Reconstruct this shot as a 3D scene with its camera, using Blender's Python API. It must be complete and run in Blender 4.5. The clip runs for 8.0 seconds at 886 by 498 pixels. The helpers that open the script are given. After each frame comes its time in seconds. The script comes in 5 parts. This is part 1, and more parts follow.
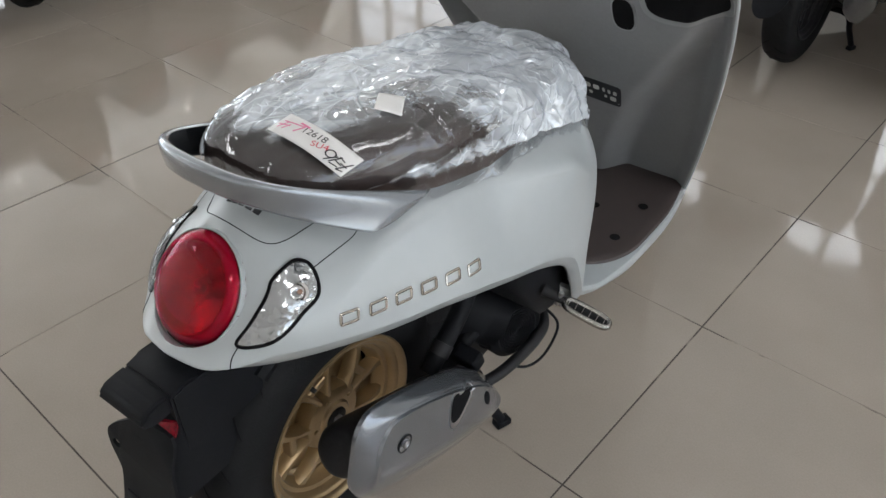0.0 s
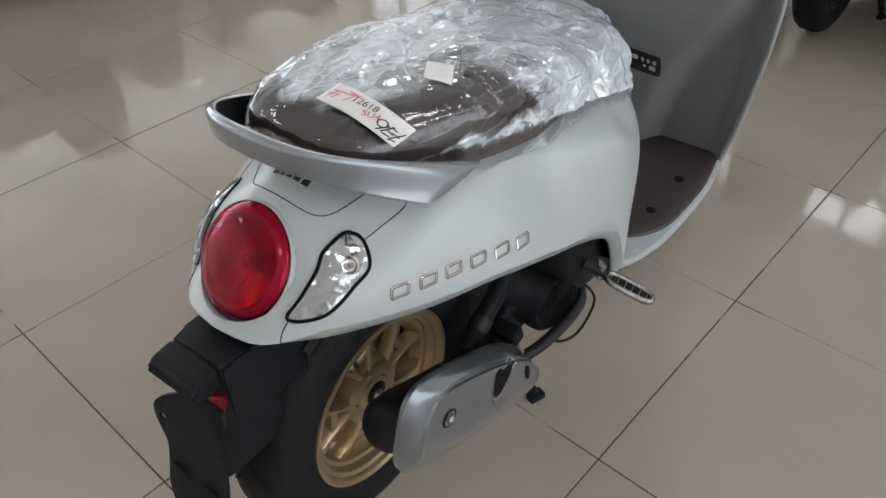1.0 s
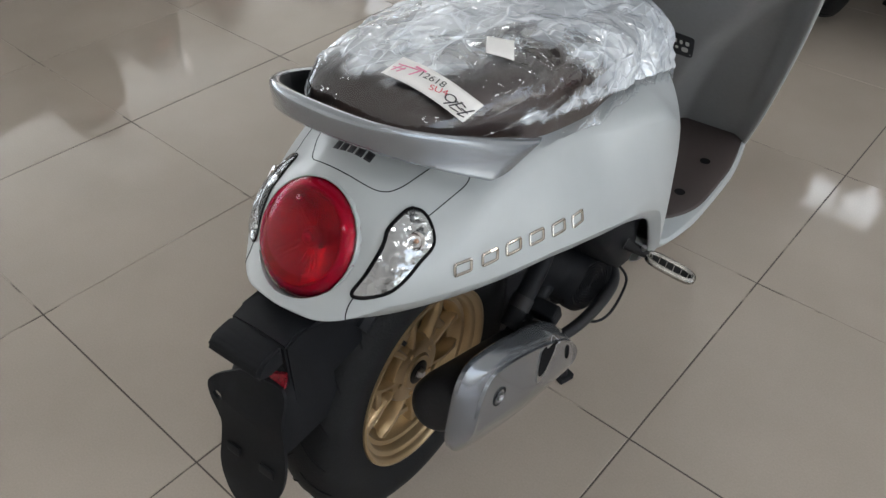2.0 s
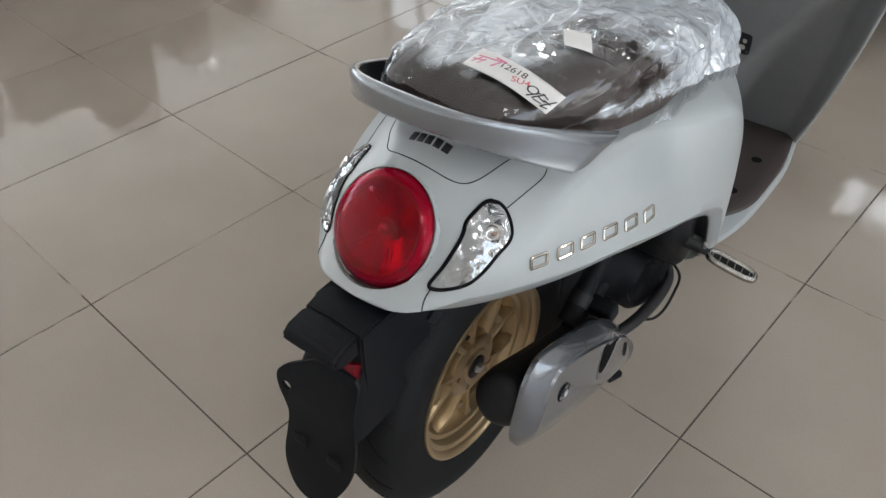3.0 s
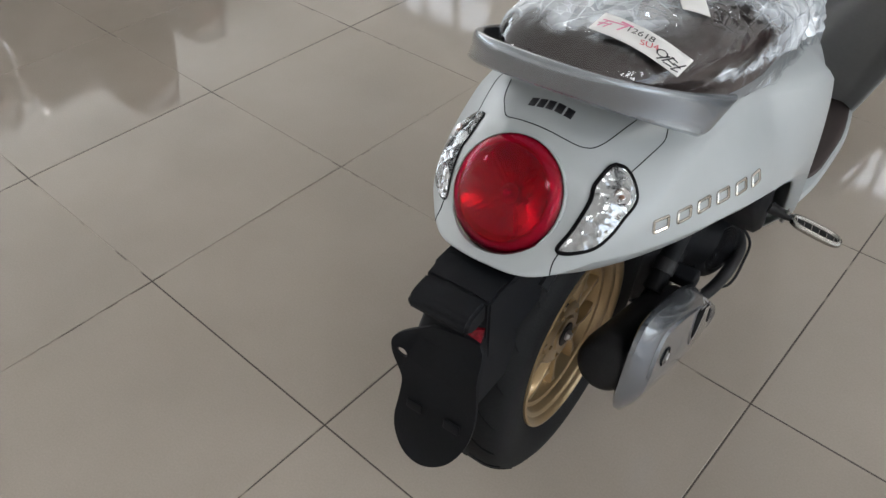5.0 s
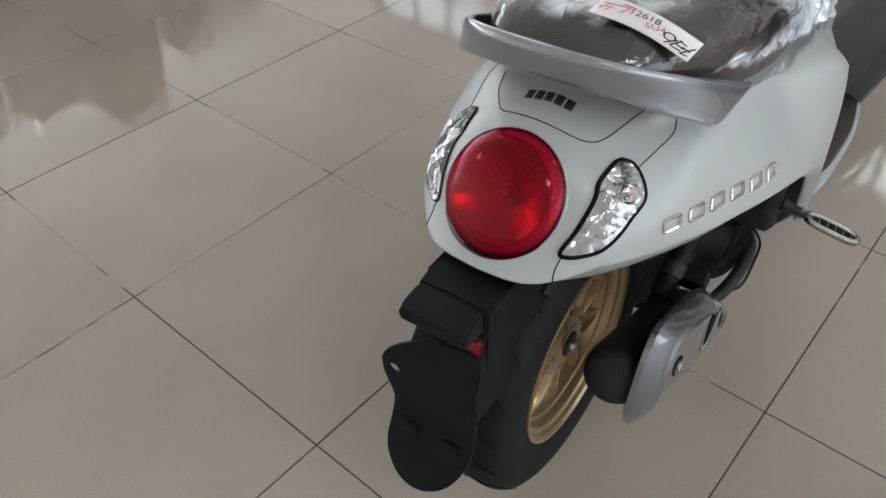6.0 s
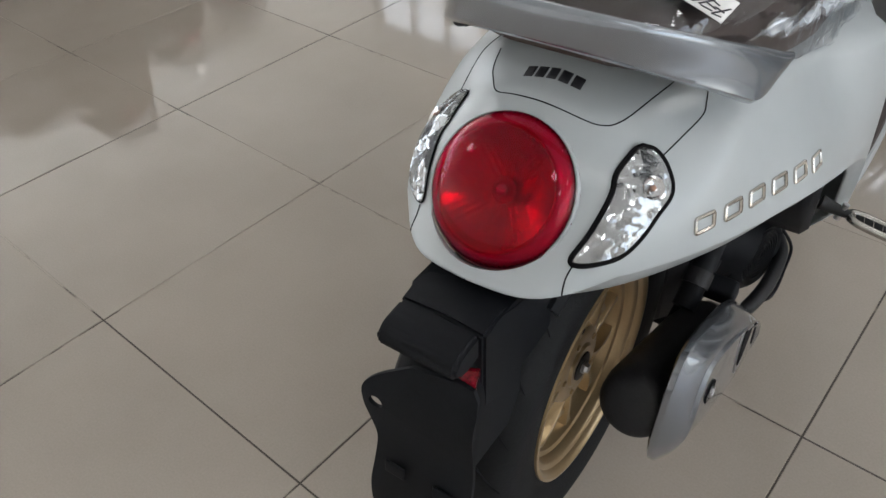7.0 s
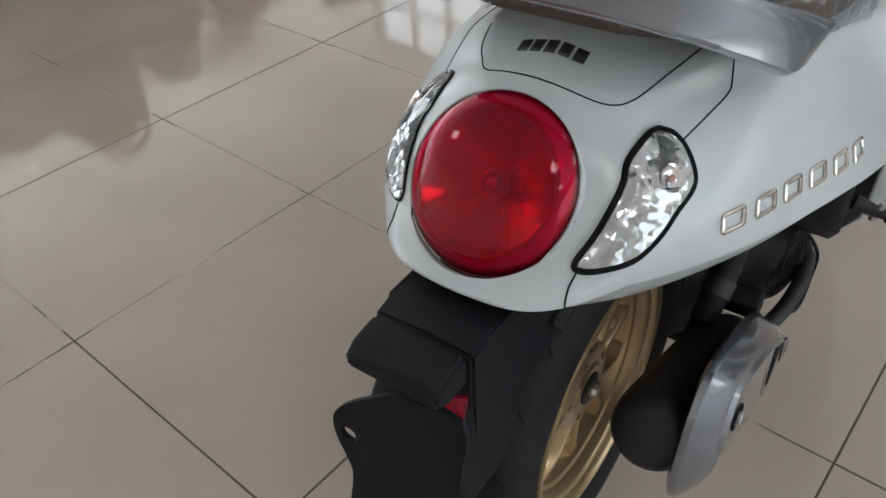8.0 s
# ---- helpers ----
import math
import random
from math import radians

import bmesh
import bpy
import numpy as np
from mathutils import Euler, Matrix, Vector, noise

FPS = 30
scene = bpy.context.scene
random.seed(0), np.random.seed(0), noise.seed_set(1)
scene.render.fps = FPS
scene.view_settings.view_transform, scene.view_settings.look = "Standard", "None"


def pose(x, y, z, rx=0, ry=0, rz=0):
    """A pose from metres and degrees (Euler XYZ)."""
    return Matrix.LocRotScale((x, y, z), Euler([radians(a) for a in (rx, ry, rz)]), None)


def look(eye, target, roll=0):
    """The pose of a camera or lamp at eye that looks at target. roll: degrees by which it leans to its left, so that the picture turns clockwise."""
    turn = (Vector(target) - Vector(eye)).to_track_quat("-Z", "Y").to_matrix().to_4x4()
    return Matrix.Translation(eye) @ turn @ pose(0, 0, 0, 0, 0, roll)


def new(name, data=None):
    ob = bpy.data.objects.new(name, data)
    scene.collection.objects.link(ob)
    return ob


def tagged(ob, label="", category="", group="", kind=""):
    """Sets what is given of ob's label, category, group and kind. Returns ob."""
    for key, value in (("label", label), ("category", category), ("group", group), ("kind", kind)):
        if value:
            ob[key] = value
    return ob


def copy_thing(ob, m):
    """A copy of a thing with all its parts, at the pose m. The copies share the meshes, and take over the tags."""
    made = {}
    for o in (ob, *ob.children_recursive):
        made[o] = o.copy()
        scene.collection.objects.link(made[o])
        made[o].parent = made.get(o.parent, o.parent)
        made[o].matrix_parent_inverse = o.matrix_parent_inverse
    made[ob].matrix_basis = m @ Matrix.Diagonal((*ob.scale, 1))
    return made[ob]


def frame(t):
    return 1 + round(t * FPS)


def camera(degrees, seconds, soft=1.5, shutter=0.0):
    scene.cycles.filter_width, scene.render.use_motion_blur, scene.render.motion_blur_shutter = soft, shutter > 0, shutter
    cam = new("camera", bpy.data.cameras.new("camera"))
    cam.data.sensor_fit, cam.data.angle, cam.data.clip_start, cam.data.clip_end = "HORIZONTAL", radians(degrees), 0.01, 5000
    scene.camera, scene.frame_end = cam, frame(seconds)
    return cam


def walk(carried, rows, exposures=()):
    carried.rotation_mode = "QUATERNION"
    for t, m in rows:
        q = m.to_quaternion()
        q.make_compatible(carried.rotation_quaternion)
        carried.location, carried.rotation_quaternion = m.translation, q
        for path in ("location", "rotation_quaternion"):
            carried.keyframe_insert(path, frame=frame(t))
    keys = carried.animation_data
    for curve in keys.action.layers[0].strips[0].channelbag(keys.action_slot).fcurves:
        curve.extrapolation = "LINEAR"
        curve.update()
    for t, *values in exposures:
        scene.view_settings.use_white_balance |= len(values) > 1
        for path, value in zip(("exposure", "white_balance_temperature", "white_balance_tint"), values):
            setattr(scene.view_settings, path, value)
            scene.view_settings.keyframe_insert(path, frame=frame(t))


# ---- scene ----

from mathutils.bvhtree import BVHTree

# ---------------------------------------------------------------- camera
cam = camera(60.11, 8.0)
WALK = [
    (0.0, (1.0338, -0.2360, 1.3048), (0.5343, 0.3231, 0.7215), -0.46),
    (0.5, (1.0175, -0.2465, 1.2970), (0.5150, 0.3007, 0.7049), -1.17),
    (1.0, (0.9837, -0.2608, 1.2915), (0.4899, 0.2763, 0.6831), -0.93),
    (2.5, (0.8851, -0.3594, 1.2753), (0.4173, 0.1843, 0.6524), 0.50),
    (3.0, (0.8597, -0.3793, 1.2710), (0.3756, 0.1505, 0.6485), 0.17),
    (3.5, (0.8355, -0.4064, 1.2644), (0.3457, 0.1038, 0.6301), -0.64),
    (4.0, (0.8044, -0.4368, 1.2561), (0.3219, 0.0712, 0.6145), -0.77),
    (4.5, (0.7747, -0.4728, 1.2599), (0.3004, 0.0428, 0.6182), -0.48),
    (5.0, (0.7525, -0.4993, 1.2619), (0.2867, 0.0254, 0.6214), -0.03),
    (5.5, (0.7509, -0.4990, 1.2601), (0.2872, 0.0309, 0.6224), -0.36),
    (6.0, (0.7202, -0.4550, 1.2090), (0.2524, 0.0772, 0.5762), -1.10),
    (6.5, (0.6884, -0.4078, 1.1545), (0.2145, 0.1264, 0.5279), -1.94),
    (7.0, (0.6639, -0.3641, 1.1072), (0.1835, 0.1736, 0.4885), -2.49),
    (7.5, (0.6444, -0.3274, 1.0652), (0.1560, 0.2142, 0.4564), -2.99),
    (8.0, (0.6273, -0.2942, 1.0275), (0.1334, 0.2498, 0.4254), -3.34),
]
walk(cam, [(t, look(eye, aim, roll)) for t, eye, aim, roll in WALK], exposures=[(0.0, 0.08), (2.3, 0.11), (4.5, 0.15), (8.0, 0.15)])

# ---------------------------------------------------------------- world and light
SUN_EL, SUN_AZ = 50.0, 60.0
world = bpy.data.worlds.new("sky")
scene.world = world
world.use_nodes = True
wn, wl = world.node_tree.nodes, world.node_tree.links
sky = wn.new("ShaderNodeTexSky")
sky.sky_type, sky.sun_disc = "NISHITA", False
sky.sun_elevation, sky.sun_rotation = radians(SUN_EL), radians(SUN_AZ)
wl.new(sky.outputs[0], wn["Background"].inputs[0])
wn["Background"].inputs[1].default_value = 0.12


def area_lamp(name, eye, aim, wide, high, watts, colour):
    data = bpy.data.lights.new(name, "AREA")
    data.shape, data.size, data.size_y, data.energy, data.color = "RECTANGLE", wide, high, watts, colour
    ob = new(name, data)
    ob.matrix_world = look(eye, aim)
    return ob


# daylight that comes in through the glazed fronts of the showroom
area_lamp("daylight_east", (5.62, 1.0, 1.70), (0.0, 1.0, 1.70), 6.6, 2.5, 78, (0.93, 0.97, 1.0))
area_lamp("daylight_north", (-0.42, 5.42, 1.90), (-0.42, 0.0, 1.90), 1.75, 1.3, 29, (0.95, 0.98, 1.0))
area_lamp("daylight_northwest", (-4.45, 5.42, 1.90), (-4.45, 0.0, 1.90), 1.6, 1.3, 16, (0.95, 0.98, 1.0))
area_lamp("daylight_west", (-8.02, 0.3, 1.75), (0.0, 0.3, 1.75), 8.4, 2.4, 210, (0.95, 0.98, 1.0))


# ---------------------------------------------------------------- materials
def material(name, base, rough=0.5, metal=0.0, vary=0.0, scale=8.0, bump=0.0, bump_scale=60.0, rough_vary=0.0, **more):
    """Principled material; vary mixes the colour at two scales, bump adds fine relief."""
    m = bpy.data.materials.new(name)
    m.use_nodes = True
    n, l = m.node_tree.nodes, m.node_tree.links
    p = n["Principled BSDF"]
    p.inputs["Base Color"].default_value = (*base, 1)
    p.inputs["Roughness"].default_value = rough
    p.inputs["Metallic"].default_value = metal
    for key, value in more.items():
        p.inputs[key.replace("_", " ")].default_value = value
    co = n.new("ShaderNodeTexCoord")
    if vary:
        big, fine = n.new("ShaderNodeTexNoise"), n.new("ShaderNodeTexNoise")
        big.inputs["Scale"].default_value, fine.inputs["Scale"].default_value = scale, scale * 14
        big.inputs["Detail"].default_value = 5
        for t in (big, fine):
            l.new(co.outputs["Object"], t.inputs["Vector"])
        add = n.new("ShaderNodeMix")
        add.data_type, add.inputs[0].default_value = "FLOAT", 0.4
        l.new(big.outputs[0], add.inputs[2])
        l.new(fine.outputs[0], add.inputs[3])
        ramp = n.new("ShaderNodeMapRange")
        ramp.inputs[1].default_value, ramp.inputs[2].default_value = 0.3, 0.7
        ramp.inputs[3].default_value, ramp.inputs[4].default_value = 1 - vary, 1 + vary
        l.new(add.outputs[0], ramp.inputs[0])
        mul = n.new("ShaderNodeMix")
        mul.data_type, mul.blend_type, mul.inputs[0].default_value = "RGBA", "MULTIPLY", 1
        mul.inputs[6].default_value = (*base, 1)
        l.new(ramp.outputs[0], mul.inputs[7])
        l.new(mul.outputs[2], p.inputs["Base Color"])
        if rough_vary:
            rr = n.new("ShaderNodeMapRange")
            rr.inputs[1].default_value, rr.inputs[2].default_value = 0.3, 0.7
            rr.inputs[3].default_value, rr.inputs[4].default_value = max(0.02, rough - rough_vary), rough + rough_vary
            l.new(add.outputs[0], rr.inputs[0])
            l.new(rr.outputs[0], p.inputs["Roughness"])
    if bump:
        g, b = n.new("ShaderNodeTexNoise"), n.new("ShaderNodeBump")
        g.inputs["Scale"].default_value = bump_scale
        b.inputs["Strength"].default_value, b.inputs["Distance"].default_value = bump, 0.002
        l.new(co.outputs["Object"], g.inputs["Vector"])
        l.new(g.outputs[0], b.inputs["Height"])
        l.new(b.outputs[0], p.inputs["Normal"])
    return m


WHITE = material("pearl_white_paint", (0.402, 0.430, 0.442), 0.36, vary=0.03, scale=3, bump=0.02, bump_scale=900, Coat_Weight=0.35, Coat_Roughness=0.22)
SILVER = material("silver_paint", (0.270, 0.294, 0.328), 0.26, 0.70, vary=0.05, scale=40, Coat_Weight=1.0, Coat_Roughness=0.08)
SHIELD_PAINT = material("shield_silver_paint", (0.205, 0.220, 0.245), 0.24, 0.74, vary=0.05, scale=40, Coat_Weight=1.0, Coat_Roughness=0.07)
BLACK = material("black_plastic", (0.0072, 0.0080, 0.0100), 0.58, vary=0.25, scale=12, bump=0.12, bump_scale=700, Specular_IOR_Level=0.14)
DARK = material("engine_dark_metal", (0.016, 0.016, 0.018), 0.5, 0.1, vary=0.4, scale=20, bump=0.2, bump_scale=300, Specular_IOR_Level=0.3)
RUBBER = material("tyre_rubber", (0.0072, 0.0076, 0.0085), 0.7, vary=0.25, scale=15, bump=0.3, bump_scale=250, Specular_IOR_Level=0.2)
GOLD = material("gold_painted_alloy", (0.385, 0.275, 0.148), 0.30, 0.70, vary=0.08, scale=20, Coat_Weight=0.3)
CHROME = material("chrome", (0.56, 0.52, 0.47), 0.10, 1.0)
STEEL = material("zinc_bolt", (0.5, 0.5, 0.52), 0.3, 1.0)
GREY = material("grey_satin_plastic", (0.218, 0.222, 0.230), 0.42, vary=0.08, scale=10, bump=0.1, bump_scale=500)
MAT_BROWN = material("brown_rubber_mat", (0.048, 0.036, 0.034), 0.55, vary=0.12, scale=14, bump=0.25, bump_scale=500)
SEAT = material("dark_brown_vinyl", (0.045, 0.026, 0.022), 0.5, vary=0.15, scale=14, bump=0.12, bump_scale=300)
PAPER = material("white_paper", (0.78, 0.77, 0.76), 0.7, vary=0.04, scale=30)
INK = material("black_ink", (0.015, 0.015, 0.02), 0.6)
RED_INK = material("red_ink", (0.65, 0.08, 0.12), 0.6)
PINK_INK = material("pink_ink", (0.75, 0.25, 0.4), 0.6)
RED_LENS = material("red_lens", (0.62, 0.010, 0.085), 0.18, 0.70, vary=0.35, scale=40, Coat_Weight=0.3)
RED_COLLAR = material("red_moulded_plastic", (0.46, 0.008, 0.070), 0.22, 0.4)
RED_DARK = material("dark_red_plastic", (0.10, 0.004, 0.012), 0.4)
RED_GLASS = material("red_clear_plastic", (0.64, 0.005, 0.140), 0.01, Transmission_Weight=1.0, IOR=1.30)
CLEAR = material("clear_plastic", (0.95, 0.96, 0.97), 0.02, Transmission_Weight=1.0, IOR=1.3)
MIRROR = material("reflector_chrome", (0.8, 0.8, 0.82), 0.08, 1.0)
FACETS = material("faceted_chrome", (0.50, 0.51, 0.52), 0.10, 0.88)
n, l = FACETS.node_tree.nodes, FACETS.node_tree.links
co = n.new("ShaderNodeTexCoord")
under = None
for size, firm in ((48, 0.8), (170, 0.65)):
    # small flat mirrors, each tilted its own way
    cell, gap, tilt, centre, relief = (n.new(k) for k in ("ShaderNodeTexVoronoi", "ShaderNodeVectorMath", "ShaderNodeVectorMath", "ShaderNodeVectorMath", "ShaderNodeBump"))
    cell.inputs["Scale"].default_value = size
    gap.operation, tilt.operation, centre.operation = "SUBTRACT", "DOT_PRODUCT", "SUBTRACT"
    l.new(co.outputs["Object"], cell.inputs["Vector"])
    l.new(co.outputs["Object"], gap.inputs[0])
    l.new(cell.outputs["Position"], gap.inputs[1])
    l.new(cell.outputs["Color"], centre.inputs[0])
    centre.inputs[1].default_value = (0.5, 0.5, 0.5)
    l.new(gap.outputs[0], tilt.inputs[0])
    l.new(centre.outputs[0], tilt.inputs[1])
    l.new(tilt.outputs["Value"], relief.inputs["Height"])
    relief.inputs["Distance"].default_value, relief.inputs["Strength"].default_value = 0.40, firm
    if under:
        l.new(under.outputs[0], relief.inputs["Normal"])
    under = relief
l.new(under.outputs[0], n["Principled BSDF"].inputs["Normal"])
PEG_CHROME = material("worn_chrome", (0.34, 0.33, 0.31), 0.22, 1.0, vary=0.3, scale=60)
RED_REFLECTOR = material("red_reflector", (0.17, 0.004, 0.012), 0.25, vary=0.8, scale=260, bump=0.6, bump_scale=600)
BULB = material("amber_bulb", (0.60, 0.36, 0.27), 0.15, Transmission_Weight=0.5)
GREY_MARK = material("pale_print", (0.5, 0.5, 0.48), 0.5)
GREY_RIM = material("silver_grey_plastic", (0.30, 0.305, 0.31), 0.3, 0.4)
GAP = material("panel_gap", (0.008, 0.008, 0.009), 0.9, Specular_IOR_Level=0.08)


# ---------------------------------------------------------------- mesh helpers
def part(name, bm, mat, parent=None, label="", smooth=True, sharp=42):
    """Links a bmesh as one mesh object under a thing or a part."""
    me = bpy.data.meshes.new(name)
    bm.to_mesh(me)
    bm.free()
    if smooth:
        me.shade_smooth()
        me.set_sharp_from_angle(angle=radians(sharp))
    me.materials.append(mat)
    ob = new(name, me)
    ob.parent = parent
    if label:
        tagged(ob, label)
    return ob


def box(size, at=(0, 0, 0), bevel=0.0, turn=None):
    bm = bmesh.new()
    bmesh.ops.create_cube(bm, size=1)
    bmesh.ops.scale(bm, vec=size, verts=bm.verts)
    if bevel:
        bmesh.ops.bevel(bm, geom=bm.edges[:], offset=bevel, segments=3, affect="EDGES", profile=0.6)
    m = Matrix.Translation(at) @ (turn if turn else Matrix())
    bm.transform(m)
    return bm


def join(*bms):
    out = bmesh.new()
    for b in bms:
        tmp = bpy.data.meshes.new("tmp")
        b.to_mesh(tmp)
        b.free()
        out.from_mesh(tmp)
        bpy.data.meshes.remove(tmp)
    return out


def loft(rings, close_ring=True, cap=True):
    """Skin through rings of equally many points."""
    bm = bmesh.new()
    rows = [[bm.verts.new(p) for p in ring] for ring in rings]
    n = len(rows[0])
    for a, b in zip(rows, rows[1:]):
        for i in range(n if close_ring else n - 1):
            j = (i + 1) % n
            bm.faces.new((a[i], a[j], b[j], b[i]))
    if cap and close_ring:
        bm.faces.new(rows[0][::-1])
        bm.faces.new(rows[-1])
    bmesh.ops.recalc_face_normals(bm, faces=bm.faces)
    return bm


def tube(points, radius, n=10, cap=True):
    """A round bar along points; radius: a number or one for each point."""
    pts = [Vector(p) for p in points]
    rad = radius if isinstance(radius, (list, tuple)) else [radius] * len(pts)
    rings, side = [], None
    for i, p in enumerate(pts):
        d = (pts[min(i + 1, len(pts) - 1)] - pts[max(i - 1, 0)]).normalized()
        if side is None:
            side = d.orthogonal().normalized()
        side = (side - d * side.dot(d)).normalized()
        up = d.cross(side)
        rings.append([p + rad[i] * (side * math.cos(a) + up * math.sin(a)) for a in (2 * math.pi * k / n for k in range(n))])
    return loft(rings, True, cap)


def spline(table, x):
    """Smooth value at x of a table of (x, value) with growing x."""
    xs, ys = [r[0] for r in table], [r[1] for r in table]
    if x <= xs[0]:
        return ys[0]
    if x >= xs[-1]:
        return ys[-1]
    k = max(i for i in range(len(xs) - 1) if xs[i] <= x)

    def slope(i):
        if i == 0 or i == len(xs) - 1:
            a, b = (0, 1) if i == 0 else (-2, -1)
            return (ys[b] - ys[a]) / (xs[b] - xs[a])
        d0, d1 = (ys[i] - ys[i - 1]) / (xs[i] - xs[i - 1]), (ys[i + 1] - ys[i]) / (xs[i + 1] - xs[i])
        return 0.0 if d0 * d1 <= 0 else 2 * d0 * d1 / (d0 + d1)
    h = xs[k + 1] - xs[k]
    u = (x - xs[k]) / h
    return (ys[k] * (1 + 2 * u) * (1 - u) ** 2 + ys[k + 1] * u * u * (3 - 2 * u)
            + h * slope(k) * u * (1 - u) ** 2 - h * slope(k + 1) * u * u * (1 - u))


def path3(points, steps=8):
    """Catmull-Rom line through points."""
    p = [Vector(q) for q in points]
    p = [2 * p[0] - p[1], *p, 2 * p[-1] - p[-2]]
    out = []
    for i in range(1, len(p) - 2):
        for s in range(steps):
            u = s / steps
            out.append(0.5 * (2 * p[i] + (p[i + 1] - p[i - 1]) * u + (2 * p[i - 1] - 5 * p[i] + 4 * p[i + 1] - p[i + 2]) * u * u
                              + (3 * p[i] - p[i - 1] - 3 * p[i + 1] + p[i + 2]) * u ** 3))
    out.append(p[-2])
    return out


def lathe(profile, n=48, closed=False):
    """Turns (x, r) profile points about the x axis; caps the ends."""
    rings = [[(x, r * math.cos(a), r * math.sin(a)) for a in (2 * math.pi * k / n for k in range(n))] for x, r in profile]
    if closed:
        rings.append(rings[0])
        bm = loft(rings, True, False)
        bmesh.ops.remove_doubles(bm, verts=bm.verts, dist=1e-6)
        bmesh.ops.recalc_face_normals(bm, faces=bm.faces)
        return bm
    return loft(rings, True, True)


def placed(bm, m):
    bm.transform(m)
    return bm


def thing(name, m, label, category, group="", kind=""):
    ob = new(name)
    ob.matrix_world = m
    ob.empty_display_size = 0.1
    return tagged(ob, label, category, group, kind)


# ---------------------------------------------------------------- showroom
def noise_node(n, l, vector, scale, detail=4.0):
    t = n.new("ShaderNodeTexNoise")
    t.inputs["Scale"].default_value, t.inputs["Detail"].default_value = scale, detail
    l.new(vector, t.inputs["Vector"])
    return t.outputs[0]


def ramp_node(n, l, value, a, b, lo, hi):
    r = n.new("ShaderNodeMapRange")
    for i, v in zip((1, 2, 3, 4), (a, b, lo, hi)):
        r.inputs[i].default_value = v
    l.new(value, r.inputs[0])
    return r.outputs[0]


def mix_colour(n, l, factor, a, b):
    m = n.new("ShaderNodeMix")
    m.data_type = "RGBA"
    m.inputs[6].default_value, m.inputs[7].default_value = (*a, 1), (*b, 1)
    l.new(factor, m.inputs[0])
    return m.outputs[2]


def tile_material():
    m = bpy.data.materials.new("polished_porcelain")
    m.use_nodes = True
    n, l = m.node_tree.nodes, m.node_tree.links
    p = n["Principled BSDF"]
    place = n.new("ShaderNodeNewGeometry").outputs["Position"]
    cloud = noise_node(n, l, place, 2.2, 6)
    speck = noise_node(n, l, place, 260, 3)
    stain = noise_node(n, l, place, 9, 5)
    one = n.new("ShaderNodeMath")
    one.operation = "MULTIPLY_ADD"
    one.inputs[1].default_value = 0.55
    l.new(speck, one.inputs[0])
    l.new(cloud, one.inputs[2])
    two = n.new("ShaderNodeMath")
    two.operation = "MULTIPLY_ADD"
    two.inputs[1].default_value = 0.10
    l.new(n.new("ShaderNodeObjectInfo").outputs["Random"], two.inputs[0])
    l.new(one.outputs[0], two.inputs[2])
    tone = ramp_node(n, l, two.outputs[0], 0.55, 1.15, 0.0, 1.0)
    # small scuffs and dropped dirt, here and there
    dirt = n.new("ShaderNodeTexVoronoi")
    dirt.inputs["Scale"].default_value = 2.6
    smear = n.new("ShaderNodeMapping")
    smear.inputs["Scale"].default_value, smear.inputs["Rotation"].default_value = (1.0, 0.55, 1.0), (0, 0, 0.7)
    l.new(place, smear.inputs["Vector"])
    l.new(smear.outputs[0], dirt.inputs["Vector"])
    few = n.new("ShaderNodeSeparateColor")
    l.new(dirt.outputs["Color"], few.inputs[0])
    spot = n.new("ShaderNodeMath")
    spot.operation = "MULTIPLY"
    l.new(ramp_node(n, l, dirt.outputs["Distance"], 0.008, 0.016, 0.75, 0.0), spot.inputs[0])
    l.new(ramp_node(n, l, few.outputs[0], 0.55, 0.65, 0.0, 1.0), spot.inputs[1])
    soil = n.new("ShaderNodeMix")
    soil.data_type = "RGBA"
    soil.inputs[7].default_value = (0.10, 0.085, 0.07, 1)
    l.new(spot.outputs[0], soil.inputs[0])
    l.new(mix_colour(n, l, tone, (0.302, 0.261, 0.223), (0.382, 0.333, 0.289)), soil.inputs[6])
    l.new(soil.outputs[2], p.inputs["Base Color"])
    l.new(ramp_node(n, l, stain, 0.3, 0.75, 0.045, 0.10), p.inputs["Roughness"])
    p.inputs["Specular IOR Level"].default_value = 0.42
    wave, b = noise_node(n, l, place, 5, 2), n.new("ShaderNodeBump")
    b.inputs["Strength"].default_value, b.inputs["Distance"].default_value = 0.06, 0.01
    l.new(wave, b.inputs["Height"])
    l.new(b.outputs[0], p.inputs["Normal"])
    return m


